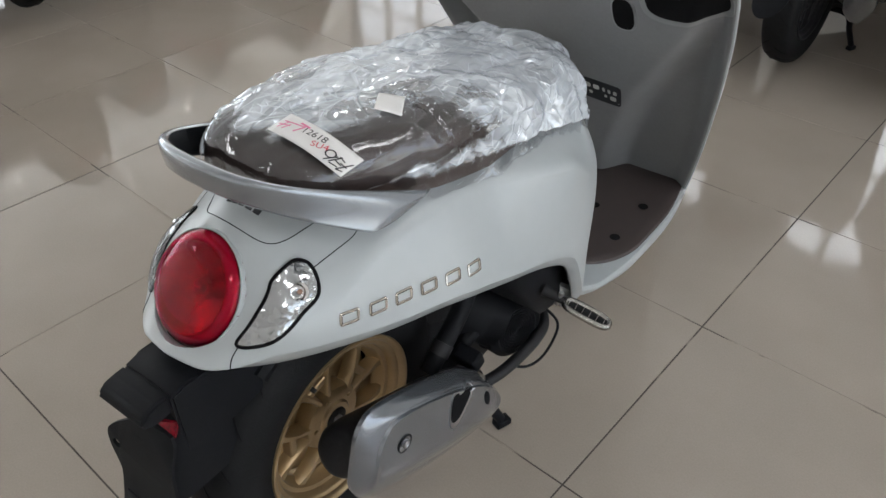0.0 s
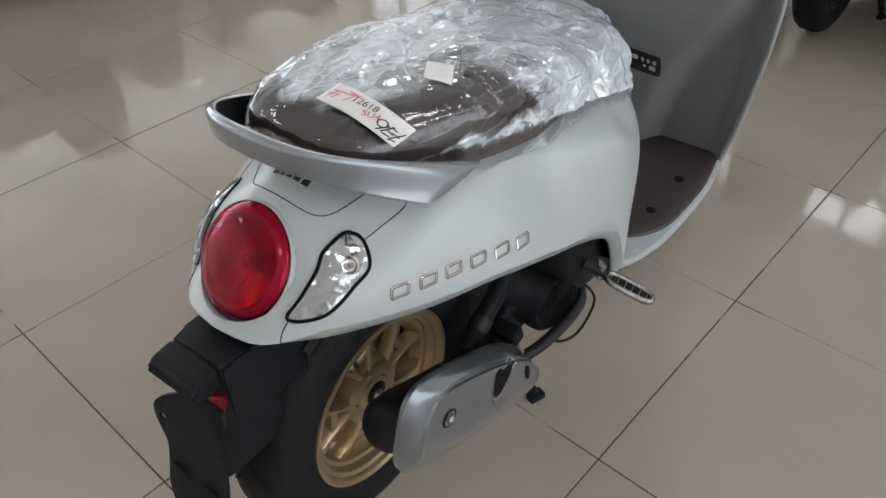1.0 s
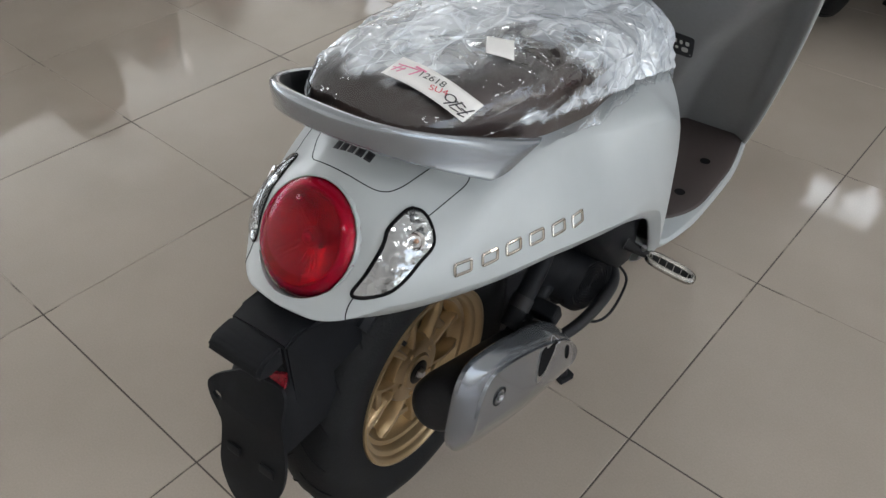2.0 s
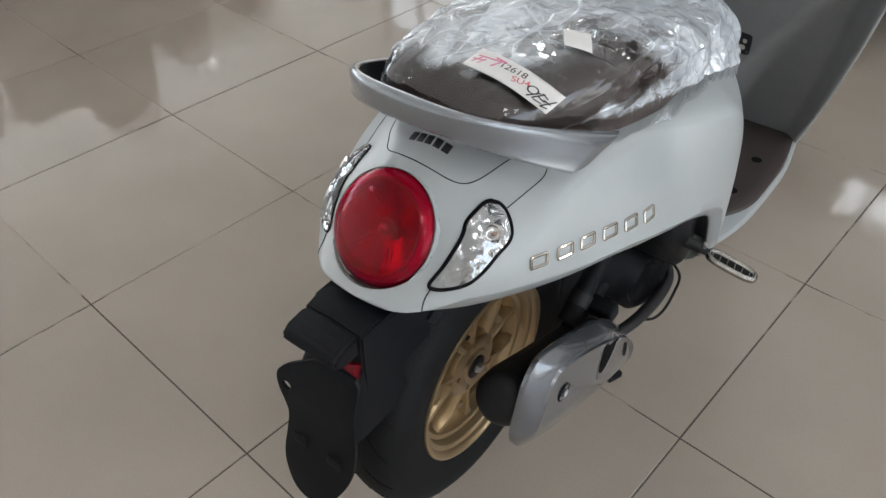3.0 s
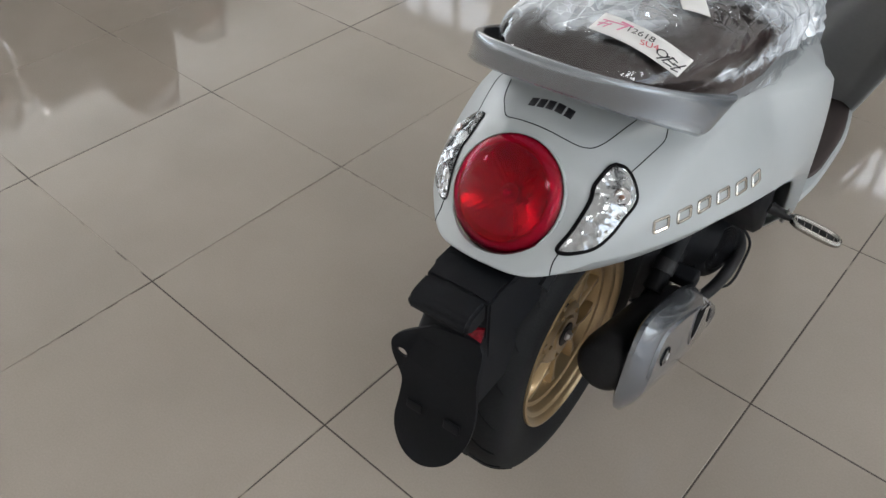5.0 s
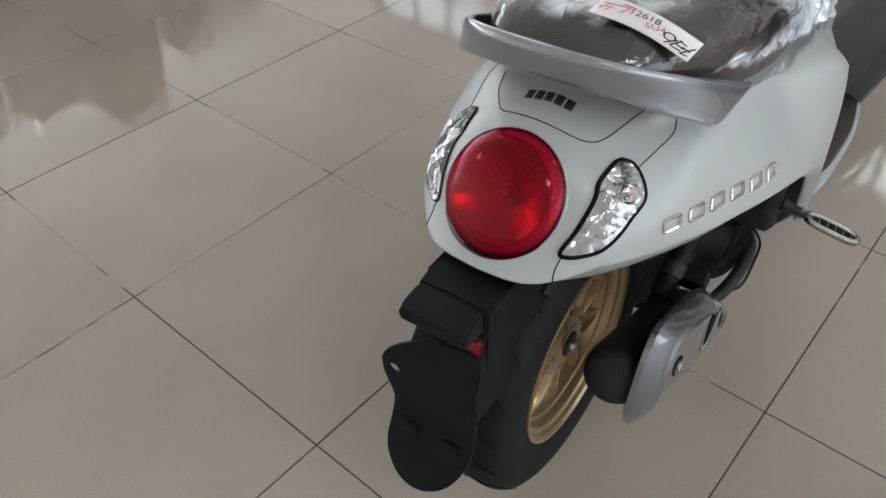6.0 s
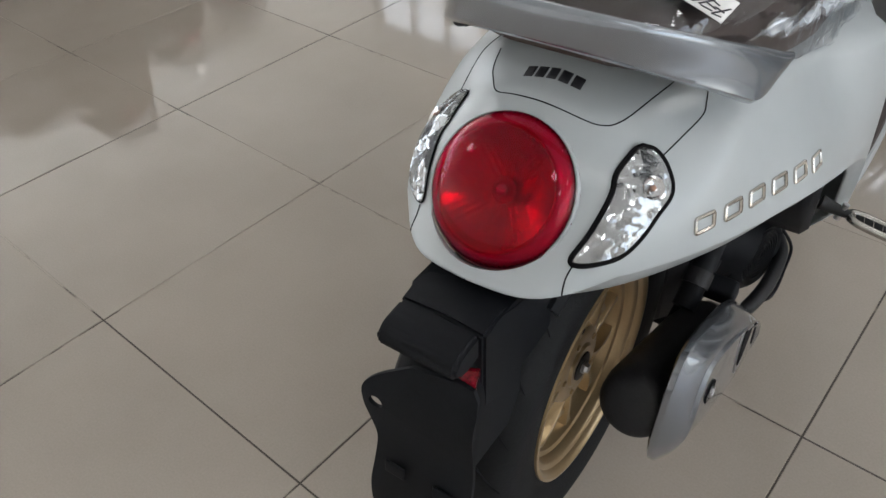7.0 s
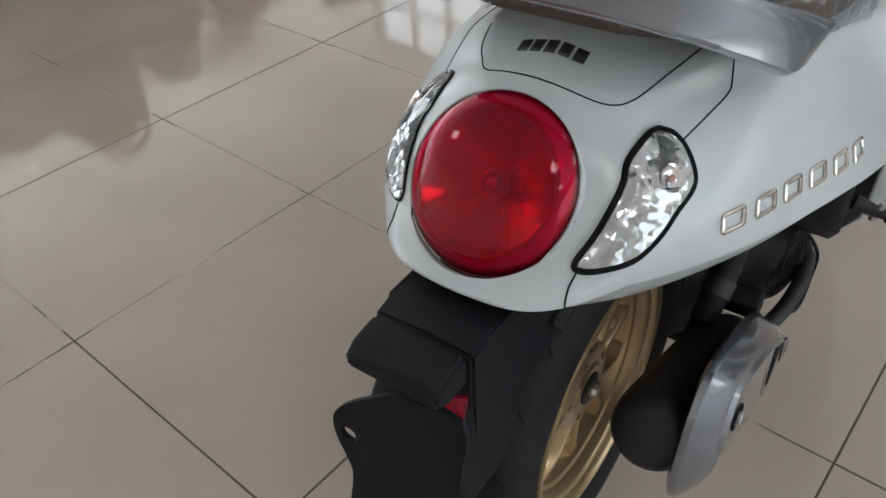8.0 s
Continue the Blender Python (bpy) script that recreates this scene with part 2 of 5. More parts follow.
def grout_material():
    m = bpy.data.materials.new("worn_grout")
    m.use_nodes = True
    n, l = m.node_tree.nodes, m.node_tree.links
    p = n["Principled BSDF"]
    place = n.new("ShaderNodeNewGeometry").outputs["Position"]
    # most joints are rubbed full of pale dust, a few have kept their dirt
    split = n.new("ShaderNodeSeparateXYZ")
    l.new(place, split.inputs[0])

    def maths(kind, a, b):
        m = n.new("ShaderNodeMath")
        m.operation = kind
        for k, v in enumerate((a, b)):
            if isinstance(v, float):
                m.inputs[k].default_value = v
            else:
                l.new(v, m.inputs[k])
        return m.outputs[0]
    near = None
    # axis, place, and where along the joint its dirt begins
    for axis, at, start in ((0, -1.2, -9.0), (0, 0.6, -9.0), (0, 0.0, -9.0), (1, 0.0, -0.58), (1, 0.6, 0.58)):
        d = maths("ABSOLUTE", maths("SUBTRACT", split.outputs[axis], float(at)), 0.0)
        d = maths("ADD", d, maths("MAXIMUM", maths("SUBTRACT", float(start), split.outputs[1 - axis]), 0.0))
        near = d if near is None else maths("MINIMUM", near, d)
    dirty = ramp_node(n, l, near, 0.03, 0.08, 0.20, 0.0)
    worn = maths("ADD", maths("MULTIPLY", noise_node(n, l, place, 2.2, 4), 0.55), maths("MULTIPLY", noise_node(n, l, place, 17, 4), 0.45))
    fill = ramp_node(n, l, maths("SUBTRACT", worn, dirty), 0.37, 0.47, 0, 1)
    l.new(mix_colour(n, l, fill, (0.060, 0.050, 0.042), (0.325, 0.280, 0.234)), p.inputs["Base Color"])
    p.inputs["Roughness"].default_value = 0.8
    return m


TILE, GROUT = tile_material(), grout_material()
PLASTER = material("painted_plaster", (0.78, 0.76, 0.73), 0.75, vary=0.05, scale=1.5, bump=0.1, bump_scale=120)
CEILING = material("ceiling_board", (0.87, 0.87, 0.86), 0.8, vary=0.04, scale=2)
FRAME = material("window_aluminium", (0.55, 0.55, 0.55), 0.4, 0.2, vary=0.05)
GLASS = material("window_glass", (1, 1, 1), 0.0, Transmission_Weight=1.0, IOR=1.02)

X0, X1, Y0, Y1, TOP, PITCH = -7.8, 5.4, -4.2, 5.2, 3.2, 0.6

floor = tagged(part("floor", box((X1 - X0 + 0.4, Y1 - Y0 + 0.4, 0.2), ((X0 + X1) / 2, (Y0 + Y1) / 2, -0.1012)), GROUT, smooth=False),
               "worn grout bed under glossy beige floor tiles", "floor", kind="structure")
tagged(part("ceiling", box((X1 - X0 + 0.4, Y1 - Y0 + 0.4, 0.15), ((X0 + X1) / 2, (Y0 + Y1) / 2, TOP + 0.075)), CEILING, smooth=False),
       "plain off-white ceiling of the showroom", "ceiling", kind="structure")


def wall_with_opening(name, along, a0, a1, face, outward, holes, label):
    """A 0.2 m wall along x or y, from a0 to a1, with holes (from, to, low, high) through it."""
    bits, cuts = [], sorted(holes)
    edges = [a0] + [v for h in cuts for v in h[:2]] + [a1]

    def block(p, q, lo, hi):
        if q - p < 1e-4 or hi - lo < 1e-4:
            return
        c, d = face + outward * 0.1, 0.2
        if along == "x":
            bits.append(box((q - p, d, hi - lo), ((p + q) / 2, c, (lo + hi) / 2)))
        else:
            bits.append(box((d, q - p, hi - lo), (c, (p + q) / 2, (lo + hi) / 2)))
    for i in range(0, len(edges), 2):
        block(edges[i], edges[i + 1], 0, TOP)
    for p, q, lo, hi in cuts:
        block(p, q, 0, lo)
        block(p, q, hi, TOP)
    return tagged(part(name, join(*bits), PLASTER, smooth=False), label, "wall", kind="structure")


def window(name, along, hole, face, outward, columns, rows, label):
    """Frame, bars and panes set in the middle of an opening."""
    p, q, lo, hi = hole
    c = face + outward * 0.12

    def at(s, z):
        return (s, c, z) if along == "x" else (c, s, z)

    def size(w, d, h):
        return (w, d, h) if along == "x" else (d, w, h)
    ob = tagged(part(name, join(box(size(q - p, 0.07, 0.06), at((p + q) / 2, lo + 0.03)), box(size(q - p, 0.07, 0.06), at((p + q) / 2, hi - 0.03)),
                                box(size(0.06, 0.07, hi - lo - 0.12), at(p + 0.03, (lo + hi) / 2)), box(size(0.06, 0.07, hi - lo - 0.12), at(q - 0.03, (lo + hi) / 2))),
                     FRAME, smooth=False), label, "window", kind="structure")
    w, h = (q - p - 0.12) / columns, (hi - lo - 0.12) / rows
    for i in range(1, columns):
        part("mullion", box(size(0.05, 0.06, hi - lo - 0.12), at(p + 0.06 + i * w, (lo + hi) / 2)), FRAME, ob, smooth=False)
    for j in range(1, rows):
        part("transom", box(size(q - p - 0.12, 0.05, 0.04), at((p + q) / 2, lo + 0.06 + j * h)), FRAME, ob, smooth=False)
    for i in range(columns):
        for j in range(rows):
            pane = part("pane", box(size(w - 0.052, 0.006, h - 0.052), at(p + 0.06 + (i + 0.5) * w, lo + 0.06 + (j + 0.5) * h)), GLASS, ob, smooth=False)
            pane.visible_shadow = False
    return ob


EAST, NORTH_A, NORTH_B, NORTH_C, WEST = (-2.3, 4.3, 0.45, 2.95), (-1.30, -0.60, 1.25, 2.55), (-0.25, 0.45, 1.25, 2.55), (-5.2, -3.7, 1.25, 2.55), (-3.9, 4.5, 0.55, 2.95)
wall_with_opening("wall_east", "y", Y0, Y1, X1, 1, [EAST], "off-white plaster wall around a glazed shopfront")
wall_with_opening("wall_north", "x", X0, X1, Y1, 1, [NORTH_A, NORTH_B, NORTH_C], "off-white plaster wall with paned windows")
wall_with_opening("wall_west", "y", Y0, Y1, X0, -1, [WEST], "off-white plaster wall with a wide window")
wall_with_opening("wall_south", "x", X0, X1, Y0, -1, [], "plain off-white plaster wall")
window("window_1", "y", EAST, X1, 1, 5, 2, "aluminium shopfront window with clear panes")
window("window_2", "x", NORTH_A, Y1, 1, 2, 3, "aluminium window with small clear panes")
window("window_3", "x", NORTH_B, Y1, 1, 2, 3, "aluminium window with small clear panes")
window("window_4", "x", NORTH_C, Y1, 1, 3, 3, "wide aluminium window with small clear panes")
window("window_5", "y", WEST, X0, -1, 4, 1, "wide aluminium window with clear panes")


def tile_mesh():
    s, d, b = PITCH - 0.0032, 0.012, 0.0010
    bm = bmesh.new()
    rings = [[(x * r, y * r, z) for x, y in ((-1, -1), (1, -1), (1, 1), (-1, 1))] for r, z in ((s / 2, -d), (s / 2, -b), (s / 2 - b, 0.0))]
    rows = [[bm.verts.new(p) for p in ring] for ring in rings]
    for a, c in zip(rows, rows[1:]):
        for i in range(4):
            bm.faces.new((a[i], a[(i + 1) % 4], c[(i + 1) % 4], c[i]))
    bm.faces.new(rows[-1])
    me = bpy.data.meshes.new("floor_tile")
    bm.to_mesh(me)
    bm.free()
    me.materials.append(TILE)
    return me


def lay_tiles():
    me, rest, rng = tile_mesh(), bmesh.new(), random.Random(3)
    for i in range(int(X0 / PITCH) - 1, int(X1 / PITCH) + 1):
        for j in range(int(Y0 / PITCH) - 1, int(Y1 / PITCH) + 1):
            x, y = (i + 0.5) * PITCH, (j + 0.5) * PITCH
            m = pose(x, y, rng.uniform(-0.0003, 0.0003), rng.uniform(-0.04, 0.04), rng.uniform(-0.04, 0.04), 0)
            if not (X0 < x < X1 and Y0 < y < Y1):
                continue
            if -4.9 < x < 4.3 and -3.1 < y < 5.5:
                ob = new("tile", me)
                ob.parent = floor
                ob.matrix_local = m
            else:
                k = len(rest.verts)
                rest.from_mesh(me)
                rest.verts.ensure_lookup_table()
                bmesh.ops.transform(rest, matrix=m, verts=rest.verts[k:])
    tagged(part("outer_tiles", rest, TILE, floor, smooth=False), kind="stuff")


# ---------------------------------------------------------------- the scooter on its centre stand
AT = pose(0.316, 0.263, 0, 0, 0, 5.0)
scooter = thing("scooter", AT, "pearl white retro scooter with gold wheels on its centre stand", "scooter")
AXLE = 0.302
# the bodywork as it sits on the frame, against the wheels
BODY = Vector((-0.002, 0.012, -0.011))
RUNNING = ("tyre", "rim", "rear_fender", "centre_stand", "front_fender", "fork_leg", "steering_column")

# half width, lowest edge, top and roundness along the length of the rear cowl
COWL_W = [(-0.243, 0.001), (-0.2415, 0.018), (-0.235, 0.052), (-0.216, 0.081), (-0.194, 0.101), (-0.16, 0.127), (-0.09, 0.163), (0.0, 0.196), (0.12, 0.227), (0.25, 0.239), (0.36, 0.2480), (0.46, 0.240), (0.54, 0.212), (0.60, 0.178), (0.66, 0.132), (0.695, 0.04)]
COWL_B = [(-0.243, 0.638), (-0.234, 0.632), (-0.2, 0.6245), (-0.1, 0.6120), (0.0, 0.600), (0.06, 0.595), (0.13, 0.579), (0.2, 0.556), (0.31, 0.519), (0.37, 0.482), (0.41, 0.410), (0.44, 0.345), (0.48, 0.285), (0.695, 0.270)]
COWL_T = [(-0.243, 0.640), (-0.230, 0.647), (-0.214, 0.660), (-0.192, 0.682), (-0.134, 0.750), (-0.083, 0.773), (-0.04, 0.793), (0.0, 0.803), (0.1, 0.80), (0.2, 0.780), (0.3, 0.7635), (0.4, 0.748), (0.5, 0.730), (0.56, 0.700), (0.62, 0.618), (0.695, 0.43)]
COWL_P = [(-0.243, 2.0), (-0.15, 1.85), (-0.09, 1.68), (0.05, 1.6), (0.2, 1.86), (0.38, 3.6), (0.52, 3.4), (0.695, 2.6)]

SHOULDER = [(-0.243, 0.30), (-0.09, 0.36), (-0.06, 0.43), (0.0, 0.53), (0.087, 0.59), (0.2, 0.67), (0.35, 0.71), (0.695, 0.72)]


def cowl_ring(y, n=40):
    """Right lower edge, over the top, to the left lower edge."""
    w, lo, hi, p = (spline(t, y) for t in (COWL_W, COWL_B, COWL_T, COWL_P))
    zw = lo + min(0.026, 0.3 * (hi - lo))
    lip = min(0.020, 0.3 * w)
    right = [(w - lip, lo), (w - 0.80 * lip, lo + 0.05 * (zw - lo)), (w - 0.38 * lip, lo + 0.55 * (zw - lo)), (w - 0.06 * lip, lo + 0.93 * (zw - lo))]
    # a soft shoulder crease divides the side from the top
    fold_z, firm = spline(SHOULDER, y), 0.62 * max(0.0, min(1.0, (y + 0.115) / 0.10, (0.50 - y) / 0.12))
    bend = math.asin(fold_z ** (p / 2))

    def arc(a):
        return Vector((w * max(0.0, math.cos(a)) ** (2 / p), zw + (hi - zw) * math.sin(a) ** (2 / p)))
    ridge = arc(bend) + Vector((0.72, 0.69)) * min(0.013, 0.08 * w)
    for k in range(n + 1):
        h = n // 2
        a = bend * k / h if k <= h else bend + (0.5 * math.pi - bend) * (k - h) / (n - h)
        q = arc(a)
        lo_end, hi_end = (Vector((w, zw)), ridge) if k <= h else (ridge, Vector((0.0, hi)))
        d = hi_end - lo_end
        u = max(0.0, min(1.0, (q - lo_end).dot(d) / d.length_squared))
        right.append(tuple(q.lerp(lo_end + d * u, firm)))
    tuck = min(1.0, max(0.0, (y - 0.43) / 0.09))
    right = [(x - 0.072 * tuck * max(0.0, min(1.0, (0.60 - z) / 0.28)) ** 1.3, z) for x, z in right] if tuck else right
    return [(x, y, z) for x, z in right] + [(-x, y, z) for x, z in right[-2::-1]]


def cowl_mesh():
    ys = [-0.243 + 0.938 * (0.5 - 0.5 * math.cos(math.pi * k / 90)) for k in range(91)]
    return loft([cowl_ring(y) for y in ys], False, False)


# ---- tail light: a domed red lens in a dark rim on the slanted tail
TAIL = pose(-0.0038, -0.1782, 0.6988, 0, 0, -0.5) @ pose(0, 0, 0, -36.5, 0, 0) @ pose(0, 0, 0, 0, 0, -90)
TAIL_R = 0.0742


cowl_bm = cowl_mesh()
COWL = BVHTree.FromBMesh(cowl_bm)
tail_axis = TAIL.to_3x3() @ Vector((1, 0, 0))


def behind_lens(p):
    d = p - TAIL.translation
    return abs(d.dot(tail_axis)) < 0.03 and (d - tail_axis * d.dot(tail_axis)).length < TAIL_R + 0.0005


doomed = {f for f in cowl_bm.faces if behind_lens(f.calc_center_median())}
opening = {v for f in doomed for v in f.verts if any(g not in doomed for g in v.link_faces)}
bmesh.ops.delete(cowl_bm, geom=list(doomed), context="FACES")
# the edge of the lamp's opening runs true
for v in opening:
    d = v.co - TAIL.translation
    flat = d - tail_axis * d.dot(tail_axis)
    if abs(flat.length - TAIL_R) < 0.008:
        v.co += flat.normalized() * (TAIL_R + 0.0008 - flat.length)
# a lip turns in from the opening to the lens
lip = {}
for e in [e for e in cowl_bm.edges if e.is_boundary and e.verts[0] in opening and e.verts[1] in opening]:
    for v in e.verts:
        if v not in lip:
            d = v.co - TAIL.translation
            flat = (d - tail_axis * d.dot(tail_axis)).normalized()
            lip[v] = [cowl_bm.verts.new(v.co.lerp(TAIL.translation + flat * (TAIL_R + 0.0009) - tail_axis * 0.0020, k)) for k in (0.5, 1.0)]
    one, two = e.verts
    cowl_bm.faces.new((one, two, lip[two][0], lip[one][0]))
    cowl_bm.faces.new((lip[one][0], lip[two][0], lip[two][1], lip[one][1]))
bmesh.ops.recalc_face_normals(cowl_bm, faces=cowl_bm.faces)
cowl = part("rear_cowl", cowl_bm, WHITE, scooter, "pearl white painted body panel")
solid = cowl.modifiers.new("thickness", "SOLIDIFY")
solid.thickness, solid.offset = 0.002, -1


def on_cowl(point, way):
    """The cowl's surface met from outside, from point along way."""
    d = Vector(way).normalized()
    hit, normal, _, _ = COWL.ray_cast(Vector(point) - d * 0.3, d)
    if hit is None:
        hit, normal, _, _ = COWL.find_nearest(Vector(point))
    return hit, (normal if normal.dot(d) < 0 else -normal)


def tail_light():
    r = TAIL_R
    rim = part("tail_light", placed(lathe([(-0.04, r - 0.004), (-0.04, r + 0.0002), (-0.0045, r + 0.0006), (-0.0030, r), (-0.004, r - 0.003), (-0.02, r - 0.005)], 72, True), TAIL), RED_DARK, scooter, "domed red tail light in a thin dark rim")
    dome = [(-0.003 + 0.0235 * (1 - (k / 24) ** 3.4) ** 0.72, max(0.0004, (r - 0.0008) * k / 24)) for k in range(25)]
    inner = [(x - 0.0022, max(0.0003, q - 0.0020)) for x, q in dome]
    lens = part("lens", placed(lathe(inner + dome[::-1], 72), TAIL), RED_GLASS, rim, "clear red plastic lens")
    lens.visible_shadow = False
    # a fluted dish with a raised collar, a bulb in its middle and lugs round the edge
    flutes, n = [], 144
    for q, x in ((0.0125, -0.016), (0.018, -0.0145), (0.024, -0.0125), (0.032, -0.009), (0.040, -0.0045), (0.048, 0.0005), (0.0545, 0.0050), (0.0570, 0.0068)):
        ring = []
        for k in range(n):
            a = 2 * math.pi * k / n
            wave = 0.0004 * math.sin(q * 1300 * math.cos(a)) * min(1.0, (q - 0.0125) / 0.01) * (1 if q < 0.054 else 0)
            ring.append((x + wave, q * math.cos(a), q * math.sin(a)))
        flutes.append(ring)
    part("reflector", placed(loft(flutes, True, False), TAIL), RED_LENS, rim, "red fluted reflector dish")
    part("reflector_collar", placed(lathe([(0.0064, 0.0565), (0.0078, 0.0590), (0.0066, 0.0625), (0.0020, 0.0675), (-0.004, r - 0.0035), (-0.008, r - 0.0036), (0.0, 0.0600), (0.0050, 0.0570)], 96, True), TAIL), RED_COLLAR, rim, "red collar round the dish", sharp=30)
    part("bulb_socket", placed(lathe([(-0.017, 0.0135), (-0.010, 0.0130), (-0.0095, 0.0105), (-0.012, 0.0100), (-0.012, 0.0005)], 28), TAIL), RED_LENS, rim)
    bulb = bmesh.new()
    bmesh.ops.create_uvsphere(bulb, u_segments=18, v_segments=12, radius=0.0062)
    bulb.transform(TAIL @ Matrix.Translation((-0.006, 0, 0)))
    part("bulb", bulb, MIRROR, rim, "bright capped bulb")
    for k in range(5):
        a = 2 * math.pi * (k + 0.35 * math.sin(5 * k)) / 5 + 0.3
        part("reflector_tab", placed(box((0.004, 0.011, 0.0035), (0.0050, 0.0605 * math.cos(a), 0.0605 * math.sin(a)), 0.001, pose(0, 0, 0, math.degrees(a) + 90)), TAIL), RED_DARK, rim)


tail_light()


# ---- things that lie on the cowl
def drape(name, outline, centre, normal, up, bulge, lift, mat, parent, label="", rings=7, tree=None, rough=0.0, seed=1, mirror=False):
    """A patch with this outline (u, v in metres round centre), pressed along -normal onto a surface and bulged."""
    n = Vector(normal).normalized()
    v = (Vector(up) - n * Vector(up).dot(n)).normalized()
    u = v.cross(n)
    line = path3([(a, b, 0) for a, b in outline + outline[:1]], 5)[:-1]
    mid = sum(line, Vector()) / len(line)
    rng = random.Random(seed)
    tree = tree or COWL
    bm, rows, s = bmesh.new(), [], (-1 if mirror else 1)
    for k in range(rings + 1):
        f = k / rings
        ring = []
        for q in ([mid] if k == 0 else [mid + (p - mid) * f for p in line]):
            p = Vector(centre) + u * q.x + v * q.y
            hit, _, _, _ = tree.ray_cast(p + n * 0.06, -n)
            p = hit if hit else p
            p = p + n * (lift + bulge * (1 - f ** 3) + rng.uniform(-rough, rough) * (1 if k < rings else 0))
            ring.append(bm.verts.new((s * p.x, p.y, p.z)))
        rows.append(ring)
    m = len(line)
    for i in range(m):
        bm.faces.new((rows[0][0], rows[1][i], rows[1][(i + 1) % m]))
    for a, b in zip(rows[1:], rows[2:]):
        for i in range(m):
            bm.faces.new((a[i], b[i], b[(i + 1) % m], a[(i + 1) % m]))
    edge = [bm.verts.new(w.co - s * 0 * n - Vector((s * n.x, n.y, n.z)) * (lift + 0.003)) for w in rows[-1]]
    for i in range(m):
        bm.faces.new((rows[-1][i], edge[i], edge[(i + 1) % m], rows[-1][(i + 1) % m]))
    bmesh.ops.recalc_face_normals(bm, faces=bm.faces)
    return part(name, bm, mat, parent, label, smooth=rough == 0)


def cowl_line(points, way, r, lift=0.0, steps=8, mirror=False, tree=None):
    """A thin bead that follows the cowl under a line of points seen along way."""
    out = []
    for p in path3(points, steps):
        d = Vector(way).normalized()
        hit, _, _, _ = (tree or COWL).ray_cast(p - d * 0.2, d)
        hit = (hit if hit else p) - d * lift
        out.append(Vector((-hit.x if mirror else hit.x, hit.y, hit.z)))
    return tube(out, r, 6)


SIGNAL = [(-0.001, 0.0615), (-0.0085, 0.0535), (-0.0195, 0.0275), (-0.0185, 0.012), (-0.0195, -0.004), (-0.025, -0.036), (-0.031, -0.057), (-0.0255, -0.061), (-0.011, -0.0555),
          (0.0085, -0.0415), (0.0205, -0.021), (0.029, 0.0045), (0.0365, 0.024), (0.0355, 0.0375), (0.0245, 0.0535), (0.0115, 0.062)]
SIG_C, SIG_N, SIG_V = (0.104, -0.14, 0.695), (0.579, -0.479, 0.659), (-0.112, 0.754, 0.647)


def shrink(outline, by):
    cx, cy = sum(p[0] for p in outline) / len(outline), sum(p[1] for p in outline) / len(outline)
    out = []
    for x, y in outline:
        d = math.hypot(x - cx, y - cy)
        out.append((cx + (x - cx) * (d - by) / d, cy + (y - cy) * (d - by) / d))
    return out


def turn_signal(mirror):
    rim = drape("turn_signal", SIGNAL, SIG_C, SIG_N, SIG_V, 0.0, 0.0008, GAP, scooter, "clear turn signal lamp in a black bezel", mirror=mirror)
    drape("reflector", shrink(SIGNAL, 0.0006 if mirror else 0.0020), SIG_C, SIG_N, SIG_V, 0.0012, 0.0022, FACETS, rim, "crinkled chrome reflector", 6, mirror=mirror)
    drape("lens", shrink(SIGNAL, 0.0004 if mirror else 0.0016), SIG_C, SIG_N, SIG_V, 0.0035, 0.0034, CLEAR, rim, "clear plastic lens", mirror=mirror).visible_shadow = False
    n = Vector(SIG_N)
    s = -1 if mirror else 1
    b = Vector((0.119, -0.118, 0.7115)) - n * 0.0015
    bulb = bmesh.new()
    bmesh.ops.create_uvsphere(bulb, u_segments=14, v_segments=8, radius=0.0034)
    bulb.transform(Matrix.Translation((s * b.x, b.y, b.z)) @ Matrix.Diagonal((1, 1, 0.75, 1)))
    part("bulb", bulb, BULB, rim)
    dish = lathe([(0.0, 0.0008), (0.0004, 0.005), (0.0016, 0.0085), (0.0026, 0.0108), (0.0018, 0.0112), (-0.001, 0.0090), (-0.0015, 0.0008)], 28)
    face = Vector((s * n.x, n.y, n.z)).to_track_quat("X", "Z").to_matrix().to_4x4()
    part("bulb_dish", placed(dish, Matrix.Translation((s * (b.x - 0.001 * n.x), b.y - 0.001 * n.y, b.z - 0.001 * n.z)) @ face), MIRROR, rim, "small polished dish round the bulb")
    loop = [Vector(SIG_C) + Vector(SIG_V) * q + Vector((0.807, 0.448, -0.383)) * p for p, q in SIGNAL + SIGNAL[:1]]
    part("bezel", cowl_line(loop, -n, 0.0010 if mirror else 0.0029, 0.0010, 4, mirror), GAP, rim)


turn_signal(False)
turn_signal(True)

